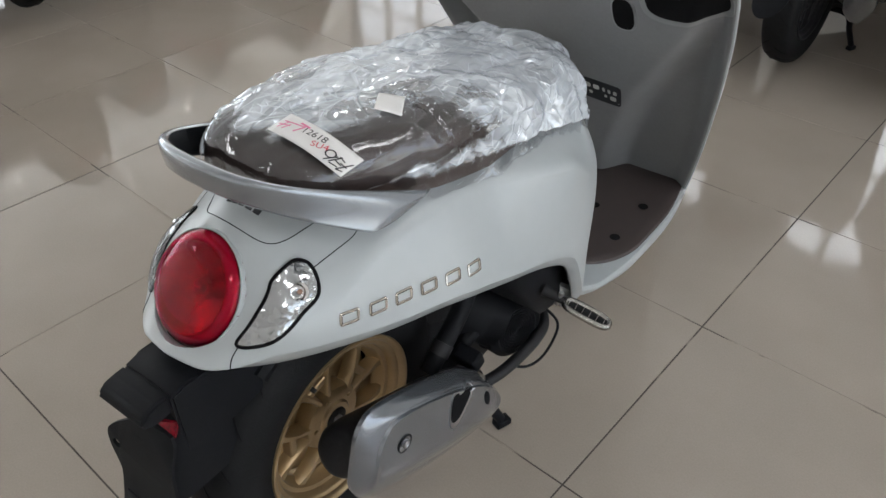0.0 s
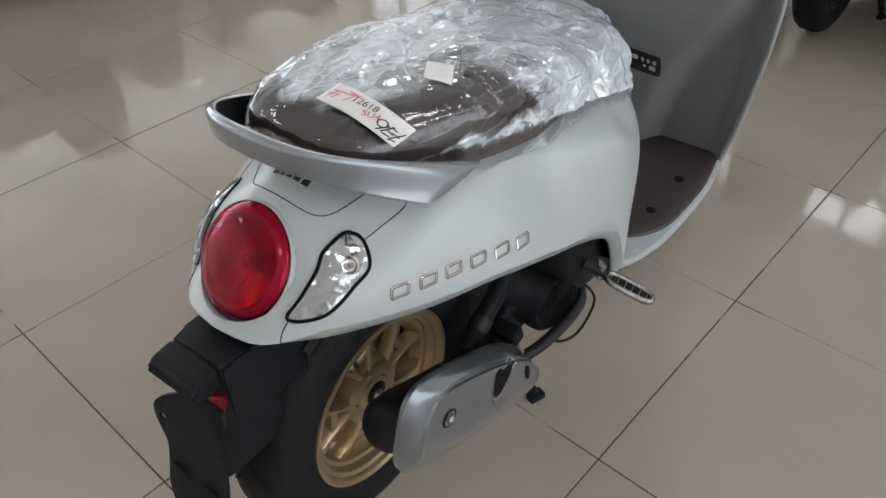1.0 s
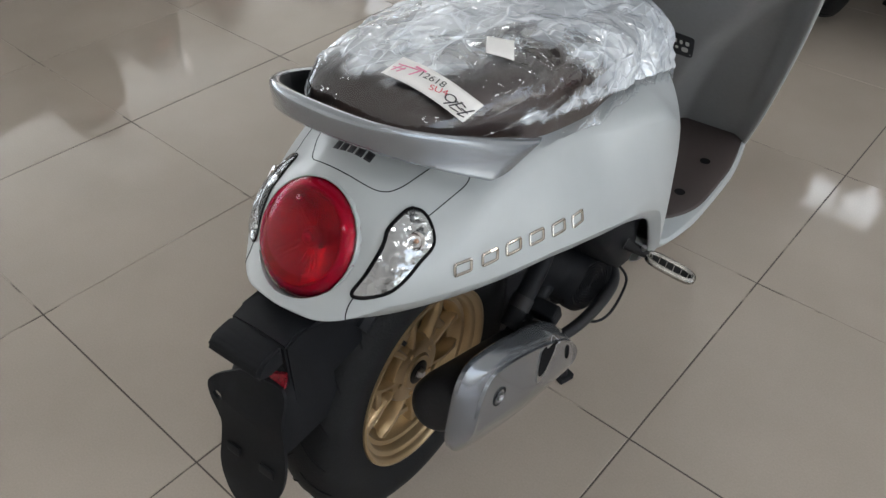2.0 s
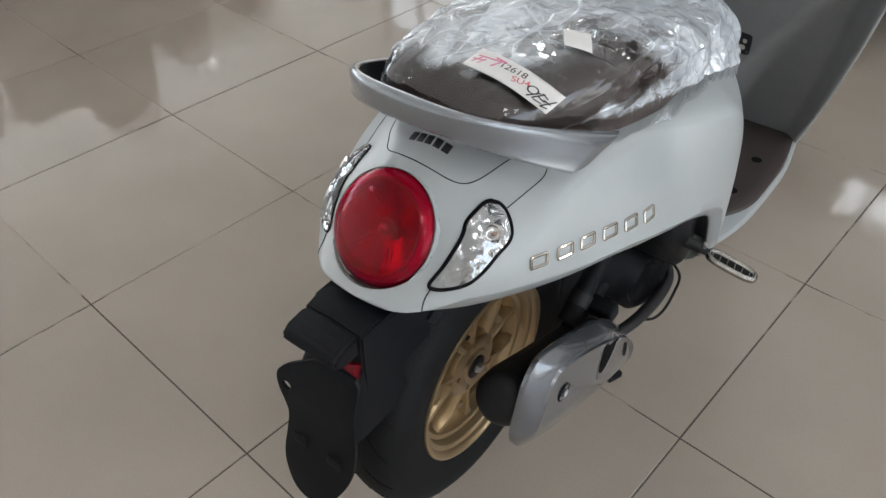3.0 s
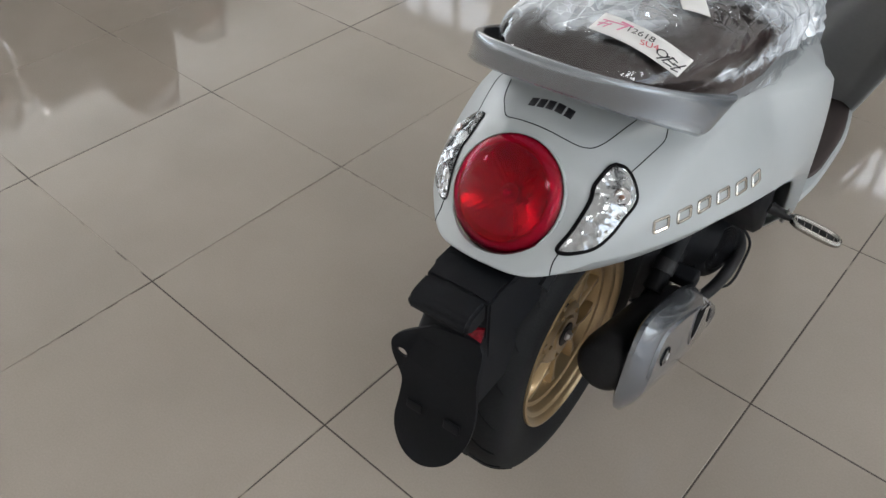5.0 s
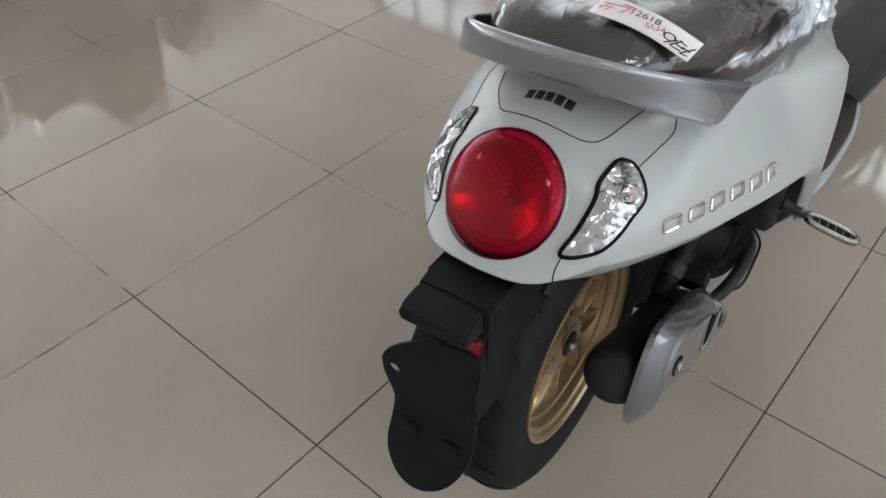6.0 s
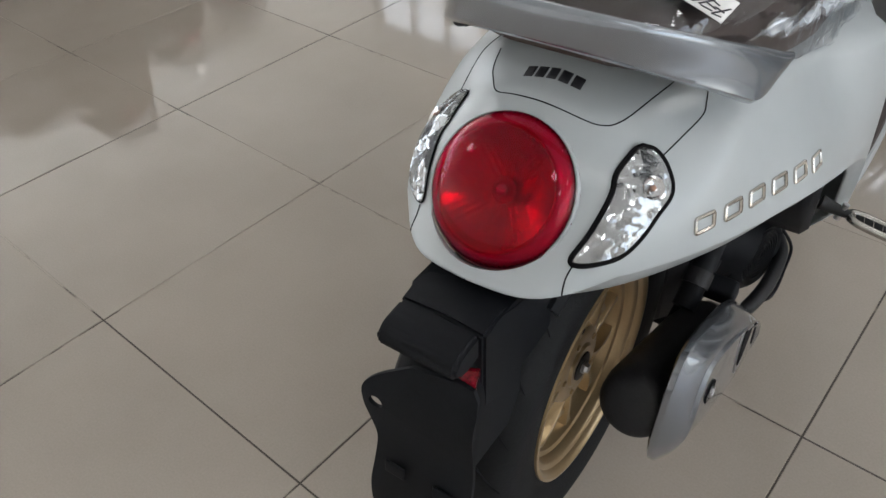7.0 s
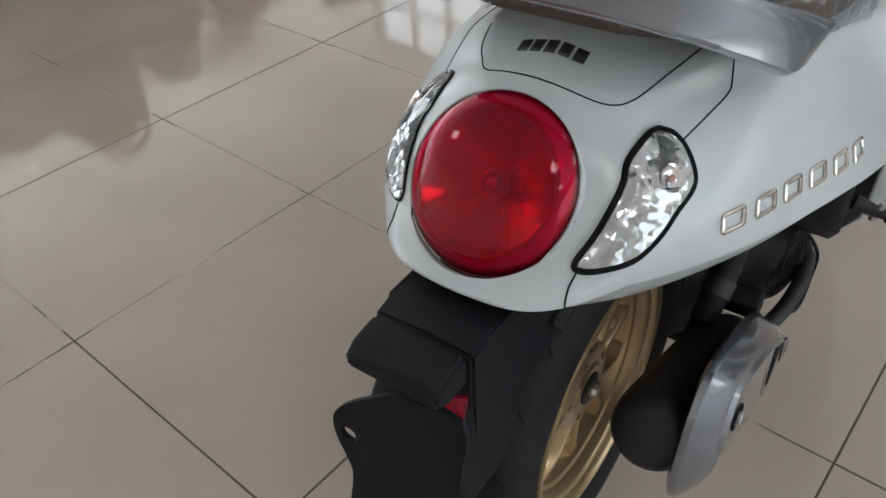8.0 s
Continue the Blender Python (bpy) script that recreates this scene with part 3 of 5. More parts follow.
# ---- panel joints
DOWN = (0.0, 0.35, -0.94)
part("panel_joint", cowl_line([(-0.0940, -0.03, 0.75), (-0.0825, -0.0647, 0.75), (-0.0694, -0.0855, 0.75), (-0.0540, -0.104, 0.75), (-0.0327, -0.110, 0.756), (0.0130, -0.114, 0.76), (0.0465, -0.1112, 0.754),
                               (0.0615, -0.1035, 0.752), (0.0695, -0.09, 0.752), (0.0765, -0.0684, 0.756), (0.0860, -0.030, 0.762), (0.0940, 0.01, 0.77)], DOWN, 0.0007), GAP, scooter)
for mirrored in (False, True):
    part("panel_joint", cowl_line([(0.1114, -0.0878, 0.7234), (0.1171, -0.0553, 0.7308), (0.1212, -0.0227, 0.7373), (0.1173, -0.0074, 0.7433), (0.112, 0.01, 0.75)], (-0.6, 0.25, -0.75), 0.0007, mirror=mirrored), GAP, scooter)
    part("panel_joint", cowl_line([(0.0807, -0.1905, 0.657), (0.0783, -0.1975, 0.648), (0.0786, -0.203, 0.6394), (0.0792, -0.2055, 0.630)], (-0.5, 0.74, -0.4), 0.0008, mirror=mirrored), GAP, scooter)


# ---- side badge of six chrome rings, and a row of black blocks on the tail lid
def ring_badge(u0, z0, wide=0.0235, high=0.0135, bar=0.0020):
    """A squarish ring with rounded corners, leaning forwards, on the side of the cowl."""
    m, fall, slant = 0.0022, -0.08, 0.30
    c = []
    for cx, cz, a0 in ((wide - m, m, -90), (wide - m, high - m, 0), (m, high - m, 90), (m, m, 180)):
        c += [(cx + m * math.cos(radians(a0 + d)), cz + m * math.sin(radians(a0 + d))) for d in (0, 45, 90)]
    pts = [(0.25, u0 + u + slant * z, z0 + z + fall * u) for u, z in c + c[:1]]
    return cowl_line(pts, (-1, 0.1, -0.1), bar, 0.001, 2)


STATIONS = [(-0.1030, 0.6680), (-0.0630, 0.6635), (-0.0240, 0.6590), (0.0160, 0.6535), (0.0565, 0.6470), (0.0970, 0.6395)]
badge = part("side_badge", ring_badge(*STATIONS[0]), CHROME, scooter, "row of raised chrome rings on the side")
for station in STATIONS[1:]:
    part("ring", ring_badge(*station), CHROME, badge)


def flat_block(x0, x1, y0, y1, mat, parent, lift=0.0006):
    bm, rows = bmesh.new(), []
    for i in range(5):
        row = []
        for j in range(4):
            x, y = x0 + (x1 - x0) * i / 4, y0 + (y1 - y0) * j / 3
            hit, normal = on_cowl((x, y, 0.77), (0, 0.3, -1))
            row.append(bm.verts.new(hit + normal * lift))
        rows.append(row)
    for a, b in zip(rows, rows[1:]):
        for j in range(3):
            bm.faces.new((a[j], b[j], b[j + 1], a[j + 1]))
    ob = part("badge_block", bm, mat, parent)
    ob.modifiers.new("thickness", "SOLIDIFY").thickness = 0.0005
    return ob


lid_badge = flat_block(-0.0355, -0.0255, -0.0880, -0.0745, INK, scooter)
lid_badge.name = "tail_badge"
tagged(lid_badge, "row of small black blocks on the tail")
for k in range(1, 5):
    flat_block(-0.0355 + 0.0127 * k, -0.0255 + 0.0127 * k, -0.0880, -0.0745, INK, lid_badge)


# ---- grab rail
def rail_edges(u):
    """Upper ridge and lower outer edge of the rail; u runs 0 to 1 from the right end round the back."""
    a, b = radians(43.2 + 93.6 * u), radians(38.0 + 104.0 * u)
    ca, cb, sa, sb = math.cos(a), math.cos(b), math.sin(a), math.sin(b)
    k = max(0.0, math.sin(math.pi * u))
    top = Vector((0.1835 * math.copysign(abs(ca) ** 0.5, ca) + 0.004 * k, 0.9259 - 1.0411 * sa ** 0.5 - 0.025 * k, 0.382 + 0.4774 * sa ** 0.5 + 0.009 * k))
    low = Vector((0.2035 * math.copysign(abs(cb) ** 0.825, cb), 0.2315 - 0.3787 * sb ** 0.825 - 0.004 * k, 0.6181 + 0.2207 * sb ** 0.825 + 0.001 * k))
    return top, low


RAIL_X = sorted((rail_edges(k / 60)[0].y, abs(rail_edges(k / 60)[0].x)) for k in range(0, 28))


def even(points, n):
    """The line through points again, at n + 1 even steps and with its small waves ironed out."""
    way = [0.0]
    for p, q in zip(points, points[1:]):
        way.append(way[-1] + (q - p).length)
    out, k = [], 0
    for i in range(n + 1):
        d = way[-1] * i / n
        while k < len(way) - 2 and way[k + 1] < d:
            k += 1
        out.append(points[k].lerp(points[k + 1], (d - way[k]) / (way[k + 1] - way[k])))
    for _ in range(30):
        out = [out[0]] + [a * 0.25 + b * 0.5 + c * 0.25 for a, b, c in zip(out, out[1:], out[2:])] + [out[-1]]
    return out


def grab_rail():
    rings, n, over = [], 120, 0.024
    tops, lows = (even([rail_edges(-over + (1 + 2 * over) * i / 400)[k] for i in range(401)], n) for k in (0, 1))
    for i in range(n + 1):
        t, o = tops[i], lows[i]
        end = max(0.0, 1 - min(i, n - i) / 7)
        o = o.lerp(t, (1 - math.sqrt(1 - end * end)) * 0.93)
        inward = Vector((-t.x, 0.09 - t.y, 0)).normalized()
        face = o - t
        side = (-inward + Vector((0, 0, 0.5))).normalized()
        bow, deep = 0.0090 * min(1.0, face.length / 0.03), 1 - 0.85 * end
        ring = [t + inward * 0.006 + Vector((0, 0, -0.030 * deep)), t + inward * 0.0035 + Vector((0, 0, -0.003))]
        for f in (0.0, 0.05, 0.12, 0.22, 0.36, 0.52, 0.70, 0.86, 0.96, 1.0):
            ring.append(t + face * f + side * bow * math.sin(math.pi * f ** 0.50))
        ring += [o + inward * 0.003 + Vector((0, 0, -0.005 * deep)), o + inward * 0.010 + Vector((0, 0, -0.007 * deep)), o + inward * 0.020 * deep + Vector((0, 0, -0.006 * deep))]
        rings.append(ring)
    return loft(rings), len(rings[0])


bm, across = grab_rail()
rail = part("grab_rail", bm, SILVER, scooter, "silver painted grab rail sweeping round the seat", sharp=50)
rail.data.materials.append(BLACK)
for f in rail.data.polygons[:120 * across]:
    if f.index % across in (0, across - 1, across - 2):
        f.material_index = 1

# ---- seat
SEAT_W = [(-0.088, 0.050), (-0.075, 0.080), (-0.045, 0.103), (0.02, 0.122), (0.07, 0.136), (0.12, 0.150), (0.2, 0.157), (0.3, 0.160), (0.42, 0.150), (0.52, 0.122), (0.58, 0.084), (0.60, 0.05)]
SEAT_T = [(-0.088, 0.806), (-0.078, 0.828), (-0.05, 0.846), (0.0, 0.852), (0.12, 0.846), (0.22, 0.834), (0.32, 0.812), (0.42, 0.792), (0.5, 0.776), (0.56, 0.756), (0.59, 0.728), (0.60, 0.70)]
SEAT_B = [(-0.088, 0.798), (0.0, 0.778), (0.1, 0.752), (0.2, 0.733), (0.3, 0.715), (0.5, 0.68), (0.6, 0.655)]


def seat_ring(y, grow=0.0, n=28):
    w, hi, lo = spline(SEAT_W, y) + grow, spline(SEAT_T, y) + grow, spline(SEAT_B, y)
    out = []
    for k in range(2 * n + 1):
        a = math.pi * k / (2 * n)
        c, s = math.cos(a), math.sin(a)
        out.append((w * math.copysign(abs(c) ** 0.72, c), y, lo + (hi - lo) * s ** 0.62))
    return out


part("seat", loft([seat_ring(-0.088 + 0.688 * (0.5 - 0.5 * math.cos(math.pi * k / 60))) for k in range(61)], True, True), SEAT, scooter, "dark brown vinyl saddle")


# ---- rear fender, plate bracket and mud flap
def rear_fender():
    rings = []
    for k in range(31):
        a = radians(55 + 66 * k / 30)
        rings.append([(x, r * math.cos(a), AXLE + r * math.sin(a)) for x, r in
                      ((0.050, 0.256), (0.052, 0.266), (0.045, 0.276), (0.0, 0.283), (-0.058, 0.276), (-0.066, 0.262), (-0.066, 0.235), (-0.062, 0.235), (-0.060, 0.26), (0, 0.277), (0.042, 0.270), (0.047, 0.256))])
    fender = part("rear_fender", loft(rings), BLACK, scooter, "matt black plastic rear fender")
    body = [[(0.040, y0, z0), (0.0, y0 - 0.002, z0 + 0.006), (-0.055, y0, z0), (-0.055, y0, z1), (0.040, y0, z1)] for y0, z0, z1 in ((-0.13, 0.590, 0.50), (-0.20, 0.596, 0.49), (-0.235, 0.607, 0.485), (-0.262, 0.600, 0.50))]
    bm = loft(body)
    bmesh.ops.bevel(bm, geom=bm.edges[:], offset=0.003, segments=2, affect="EDGES")
    part("plate_light_housing", bm, BLACK, fender)
    lip = [[(x0, y, z) for x0, z in ((0.036, zt), (-0.008, zt + 0.002), (-0.052, zt), (-0.054, zb), (-0.008, zb), (0.036, zb))] for y, zt, zb in ((-0.262, 0.604, 0.574), (-0.280, 0.603, 0.570), (-0.297, 0.599, 0.573), (-0.305, 0.590, 0.580))]
    bm = loft(lip)
    bmesh.ops.bevel(bm, geom=bm.edges[:], offset=0.004, segments=3, affect="EDGES")
    part("plate_light", bm, BLACK, fender, "black number plate lamp cover")
    # red corner reflector under the lamp
    tri = [(0.0355, -0.262, 0.556), (0.0340, -0.268, 0.531), (0.012, -0.273, 0.553)]
    bm = loft([[Vector(p) + Vector((0.2, -0.9, 0.1)) * d for p in tri] for d in (-0.006, 0.004)])
    part("corner_reflector", bm, RED_REFLECTOR, fender, "small red corner reflector", smooth=False)
    # bracket under the lamp that carries the flap
    wall = []
    for yr, z in ((-0.252, 0.602), (-0.264, 0.575), (-0.270, 0.550), (-0.276, 0.532), (-0.291, 0.512), (-0.297, 0.47), (-0.306, 0.42)):
        wall.append([(0.0390, -0.19, z), (0.0392, yr + 0.030, z), (0.0375, yr + 0.016, z), (0.032, yr + 0.006, z), (0.018, yr + 0.001, z), (-0.035, yr, z), (-0.050, yr + 0.003, z), (-0.058, yr + 0.014, z), (-0.059, -0.19, z)])
    part("plate_bracket", loft(wall), BLACK, fender, sharp=60)
    # mud flap: one plate with an ear that has an oval bolt hole
    shape = [(-0.030, 0.535), (-0.058, 0.516), (-0.080, 0.499), (-0.0875, 0.483), (-0.083, 0.464), (-0.070, 0.444), (-0.064, 0.428), (-0.067, 0.392), (-0.071, 0.357), (-0.066, 0.326), (-0.050, 0.305), (-0.026, 0.299),
             (0.002, 0.309), (0.030, 0.336), (0.050, 0.380), (0.056, 0.43), (0.050, 0.49), (0.038, 0.54)]
    pts = path3([(x, 0, z) for x, z in shape + shape[:1]], 4)[:-1]
    hole = Vector((-0.0685, 0, 0.475))

    def plane(p, d):
        return (p.x, -0.301 - 0.18 * (0.474 - p.z) + 0.33 * max(0.0, p.z - 0.497) - 0.006 * max(0.0, 1 - ((p.x + 0.004) / 0.06) ** 2) + d, p.z)
    bm = bmesh.new()
    outer = [bm.verts.new((p.x, p.z, 0)) for p in pts]
    inner = [bm.verts.new((hole.x + 0.0095 * math.cos(t), hole.z + 0.0065 * math.sin(t), 0)) for t in (2 * math.pi * k / 16 for k in range(16))]
    edges = [bm.edges.new((ring[k], ring[(k + 1) % len(ring)])) for ring in (outer, inner) for k in range(len(ring))]
    bmesh.ops.triangle_fill(bm, use_beauty=True, edges=edges)
    thick = bmesh.ops.extrude_face_region(bm, geom=bm.faces[:])
    raised = {v for v in thick["geom"] if isinstance(v, bmesh.types.BMVert)}
    for v in bm.verts:
        v.co = plane(Vector((v.co.x, 0, v.co.y)), 0.0045 if v in raised else 0.0)
    bmesh.ops.recalc_face_normals(bm, faces=bm.faces)
    part("mud_flap", bm, BLACK, fender, "rounded black mud flap with a bolt ear", sharp=30)
    for x, z in ((0.026, 0.405), (-0.036, 0.402)):
        part("flap_rib", box((0.026, 0.003, 0.016), (x, -0.3185, z), 0.002, pose(0, 0, 0, -10)), BLACK, fender)


rear_fender()


# ---- rear wheel
def wheel(parent, centre, gold):
    c = Matrix.Translation(centre)
    prof = [(0.046, 0.157), (0.050, 0.165), (0.055, 0.185), (0.057, 0.205), (0.054, 0.224), (0.046, 0.239), (0.030, 0.248), (0.012, 0.2518), (-0.012, 0.2518), (-0.030, 0.248), (-0.046, 0.239), (-0.054, 0.224),
            (-0.057, 0.205), (-0.055, 0.185), (-0.050, 0.165), (-0.046, 0.157)]
    tyre = part("tyre", placed(lathe(prof, 96, True), c), RUBBER, parent, "black rubber scooter tyre")
    grooves = []
    for k in range(22):
        for s in (-1, 1):
            a0 = 2 * math.pi * (k + (0.5 if s < 0 else 0)) / 22
            pts = []
            for i in range(6):
                x = s * (0.006 + 0.040 * i / 5)
                r = 0.2523 - 0.0125 * (i / 5) ** 2.2
                a = a0 + 0.20 * i / 5
                pts.append((x, r * math.cos(a), r * math.sin(a)))
            grooves.append(tube(pts, [0.0008, 0.0014, 0.0017, 0.0017, 0.0014, 0.0008], 5))
    part("tread_groove", placed(join(*grooves), c), GAP, tyre)
    lip = [(0.050, 0.1525), (0.0520, 0.156), (0.0515, 0.160), (0.047, 0.161), (0.043, 0.158), (0.030, 0.1545), (0.0, 0.152), (-0.03, 0.1545), (-0.043, 0.158), (-0.047, 0.160), (-0.050, 0.156), (-0.046, 0.150),
           (-0.03, 0.146), (-0.006, 0.140), (-0.002, 0.118), (0.004, 0.118), (0.010, 0.124), (0.021, 0.127), (0.025, 0.129), (0.027, 0.136), (0.038, 0.139), (0.0405, 0.1415), (0.042, 0.1475), (0.046, 0.1495)]
    rim = part("rim", placed(lathe(lip, 96, True), c), gold, parent, "gold painted alloy rim", sharp=35)
    X = Vector((1, 0, 0))
    for k in range(5):
        for d in (-1, 1):
            rings = []
            for i in range(10):
                u = i / 9
                r = 0.040 + 0.088 * u
                g = 2 * math.pi * k / 5 + 0.55 + d * (0.17 + 0.10 * u + 0.10 * u * u)
                w, t = 0.0062 - 0.0012 * math.sin(math.pi * u) + 0.004 * u ** 4, 0.0235 - 0.003 * u + 0.002 * math.sin(math.pi * u)
                rad, tan = Vector((0, math.cos(g), math.sin(g))), Vector((0, -math.sin(g), math.cos(g)))
                o = rad * r
                rings.append([o + tan * (w + 0.003), o + tan * w + X * (t - 0.003), o + tan * (w - 0.0025) + X * t, o - tan * (w - 0.0025) + X * t, o - tan * w + X * (t - 0.003), o - tan * (w + 0.003)])
            part("spoke", placed(loft(rings), c), gold, rim)
        g = 2 * math.pi * k / 5 + 0.55
        rad, tan = Vector((0, math.cos(g), math.sin(g))), Vector((0, -math.sin(g), math.cos(g)))
        part("spoke_bridge", placed(loft([[rad * a + tan * -w + X * x, rad * a + tan * w + X * x, rad * b + tan * w * 1.12 + X * x, rad * b + tan * -w * 1.12 + X * x] for a, b, w, x in ((0.080, 0.094, 0.019, 0.0), (0.080, 0.094, 0.019, 0.017), (0.082, 0.092, 0.018, 0.019))]), c), gold, rim)
    part("hub", placed(lathe([(-0.04, 0.056), (0.012, 0.062), (0.022, 0.058), (0.0255, 0.050), (0.0255, 0.034), (0.029, 0.030), (0.029, 0.001)], 48), c), gold, rim, "gold wheel hub", sharp=30)
    part("hub_boss", placed(lathe([(0.024, 0.0215), (0.0305, 0.0215), (0.0315, 0.019), (0.0315, 0.001)], 28), c), DARK, rim)
    for k in range(5):
        g = 2 * math.pi * k / 5 + 0.55
        part("hub_bolt", placed(lathe([(0.022, 0.0048), (0.0275, 0.0048), (0.0285, 0.0036), (0.0285, 0.0004)], 6), c @ Matrix.Translation((0, 0.044 * math.cos(g), 0.044 * math.sin(g)))), gold, rim, smooth=False)
    nut = [(x, r) for x, r in ((0.026, 0.010), (0.0345, 0.010), (0.0355, 0.008), (0.040, 0.0065), (0.0405, 0.005), (0.0405, 0.0005))]
    part("axle_nut", placed(lathe(nut, 6), c), STEEL, rim, "steel axle nut", smooth=False)
    part("wheel_web", placed(lathe([(-0.030, 0.030), (-0.030, 0.124), (-0.022, 0.124), (-0.018, 0.10), (-0.008, 0.06), (-0.008, 0.030)], 64, True), c), gold, rim, "shallow gold web between the spokes")
    part("tyre_valve", placed(tube([(0.03, -0.05, 0.125), (0.045, -0.047, 0.118)], 0.004, 8), c), DARK, rim)


wheel(scooter, (0, 0, AXLE), GOLD)
wheel(scooter, (0, 1.255, 0.252), GOLD)


# ---- exhaust
EX_A, EX_B = Vector((0.151, -0.150, 0.433)), Vector((0.143, 0.245, 0.255))


def exhaust():
    ax = (EX_B - EX_A).normalized()
    up = Vector((0, -ax.z, ax.y))
    out = Vector((1, 0, 0))
    can = []
    for s, r in ((0.040, 0.001), (0.040, 0.026), (0.044, 0.035), (0.054, 0.041), (0.08, 0.044), (0.30, 0.044), (0.38, 0.038), (0.42, 0.028), (0.45, 0.018)):
        o = EX_A + ax * s - out * 0.014 - up * 0.008
        can.append([o + r * (out * math.cos(a) + up * math.sin(a)) for a in (2 * math.pi * k / 36 for k in range(36))])
    muffler = part("exhaust", loft(can), DARK, scooter, "black muffler with a silver heat shield")
    edge = [(0.0300, 0.008), (0.0250, 0.0427), (0.0298, 0.0684), (0.0479, 0.0834), (0.103, 0.0895), (0.1831, 0.0878), (0.2632, 0.081), (0.3307, 0.0625), (0.3908, 0.0340), (0.4291, 0.0050), (0.4500, -0.0300), (0.4500, -0.0660), (0.4100, -0.0950), (0.3252, -0.1020), (0.2232, -0.1020), (0.130, -0.0930), (0.0740, -0.0750), (0.0415, -0.0410)]
    flat = [(0.0540, 0.0005), (0.0555, 0.0340), (0.0640, 0.0580), (0.0820, 0.0705), (0.133, 0.0765), (0.2031, 0.0745), (0.2733, 0.0655), (0.3290, 0.0495), (0.3780, 0.0265), (0.415, -0.0030), (0.4290, -0.0300), (0.423, -0.0540), (0.3877, -0.0700), (0.3033, -0.0670), (0.2132, -0.0630), (0.123, -0.0550), (0.0789, -0.0430), (0.0609, -0.0260)]
    edge, flat = ([p for p in path3([(a, b, 0) for a, b in line + line[:1]], 6)[:-1]] for line in (edge, flat))
    mid = sum(flat, Vector()) / len(flat)

    def depth(q):
        """How far the flat face stands out from the axle's side."""
        return 0.045 + 0.016 * math.sin(0.5 * math.pi * min(1.0, max(0.0, q.x / 0.3))) - 0.003 * (max(0.0, q.x - 0.28) / 0.13) ** 2 - 0.05 * max(0.0, q.y) - 6.0 * min(0.0, q.y + 0.015) ** 2

    def at(q, x):
        return EX_A + ax * q.x + up * q.y + out * x
    rings = [[at(p.lerp(mid, 0.03), 0.016) for p in edge], [at(p, 0.019) for p in edge], [at(p, 0.026) for p in edge]]
    for f in (0.08, 0.2, 0.36, 0.54, 0.72, 0.88, 0.97):
        rings.append([at(p.lerp(q, f), 0.026 + (depth(q) - 0.026) * (0.40 * f + 0.60 * math.sin(f * math.pi / 2)) - 0.0004) for p, q in zip(edge, flat)])
    for f, drop in ((0.0, 0.0012), (0.010, 0.0040), (0.022, 0.0044), (0.034, 0.0034), (0.055, -0.0006), (0.12, -0.0008), (0.3, -0.0006), (0.6, -0.0006), (0.9, -0.0006), (0.99, -0.0006)):
        # the ridge dies away along the lower edge
        rings.append([at(q.lerp(mid, f), depth(q.lerp(mid, f)) - 0.0006 + (drop + 0.0006) * min(1.0, max(0.1, (q.y + 0.045) / 0.05))) for q in flat])
    bm = loft(rings, True, True)
    tree = BVHTree.FromBMesh(bm)
    shield = part("heat_shield", bm, SHIELD_PAINT, muffler, "silver painted heat shield", sharp=40)

    def spot(y, z):
        return tree.ray_cast(Vector((0.4, y, z)), Vector((-1, 0, 0)))[0]
    b = spot(-0.037, 0.402)
    # dark ring laid on the face for the shade in the bolt's recess
    part("bolt_recess_shade", placed(lathe([(-0.002, 0.0155), (0.0010, 0.0155), (0.0014, 0.0140), (-0.001, 0.0120), (-0.001, 0.0005)], 28), Matrix.Translation(b)), GAP, shield)
    part("bolt_head", placed(lathe([(-0.001, 0.007), (0.0035, 0.0068), (0.0045, 0.005), (0.0030, 0.0035), (0.0030, 0.0004)], 12), Matrix.Translation(b)), STEEL, shield)
    rim = [(0.062, 0.340), (0.065, 0.372), (0.077, 0.404), (0.104, 0.3995), (0.136, 0.386), (0.139, 0.362), (0.120, 0.338), (0.093, 0.319), (0.068, 0.318)]
    slot = [(0.065, 0.346), (0.068, 0.372), (0.0785, 0.4005), (0.103, 0.3955), (0.1285, 0.3835), (0.130, 0.364), (0.113, 0.346), (0.090, 0.331), (0.072, 0.333)]
    at_slot = (0.2, 0.1, 0.36)
    rim, slot = ([(0.104 + 0.84 * (y - 0.104), 0.369 + 0.80 * (z - 0.369)) for y, z in line] for line in (rim, slot))
    drape("slot_rim", [(y - 0.1, z - 0.36) for y, z in rim], at_slot, (1, 0, 0), (0, 0, 1), 0.0, 0.0012, STEEL, shield, "bright edge of the shield opening", 3, tree)
    # no hole is cut: flat black patches give the slots their inner shade
    drape("slot", [(y - 0.1, z - 0.36) for y, z in slot], at_slot, (1, 0, 0), (0, 0, 1), 0.0, 0.0020, GAP, shield, "flat dark patch for the shade in the shield opening", 3, tree)
    hole = [(0.0075 * math.cos(a) - 0.20 * 0.019 * math.sin(a), 0.019 * math.sin(a)) for a in (2 * math.pi * k / 10 for k in range(10))]
    drape("slot", hole, (0.2, 0.182, 0.301), (1, 0, 0), (0, 0, 1), 0.0, 0.001, GAP, shield, "", 3, tree)
    pipe = path3([(0.140, 0.19, 0.262), (0.167, 0.253, 0.264), (0.181, 0.308, 0.272), (0.182, 0.384, 0.272), (0.171, 0.429, 0.280), (0.13, 0.455, 0.31), (0.06, 0.46, 0.33)], 8)
    part("exhaust_pipe", tube(pipe, 0.0115, 12), DARK, muffler, "black exhaust pipe")


exhaust()


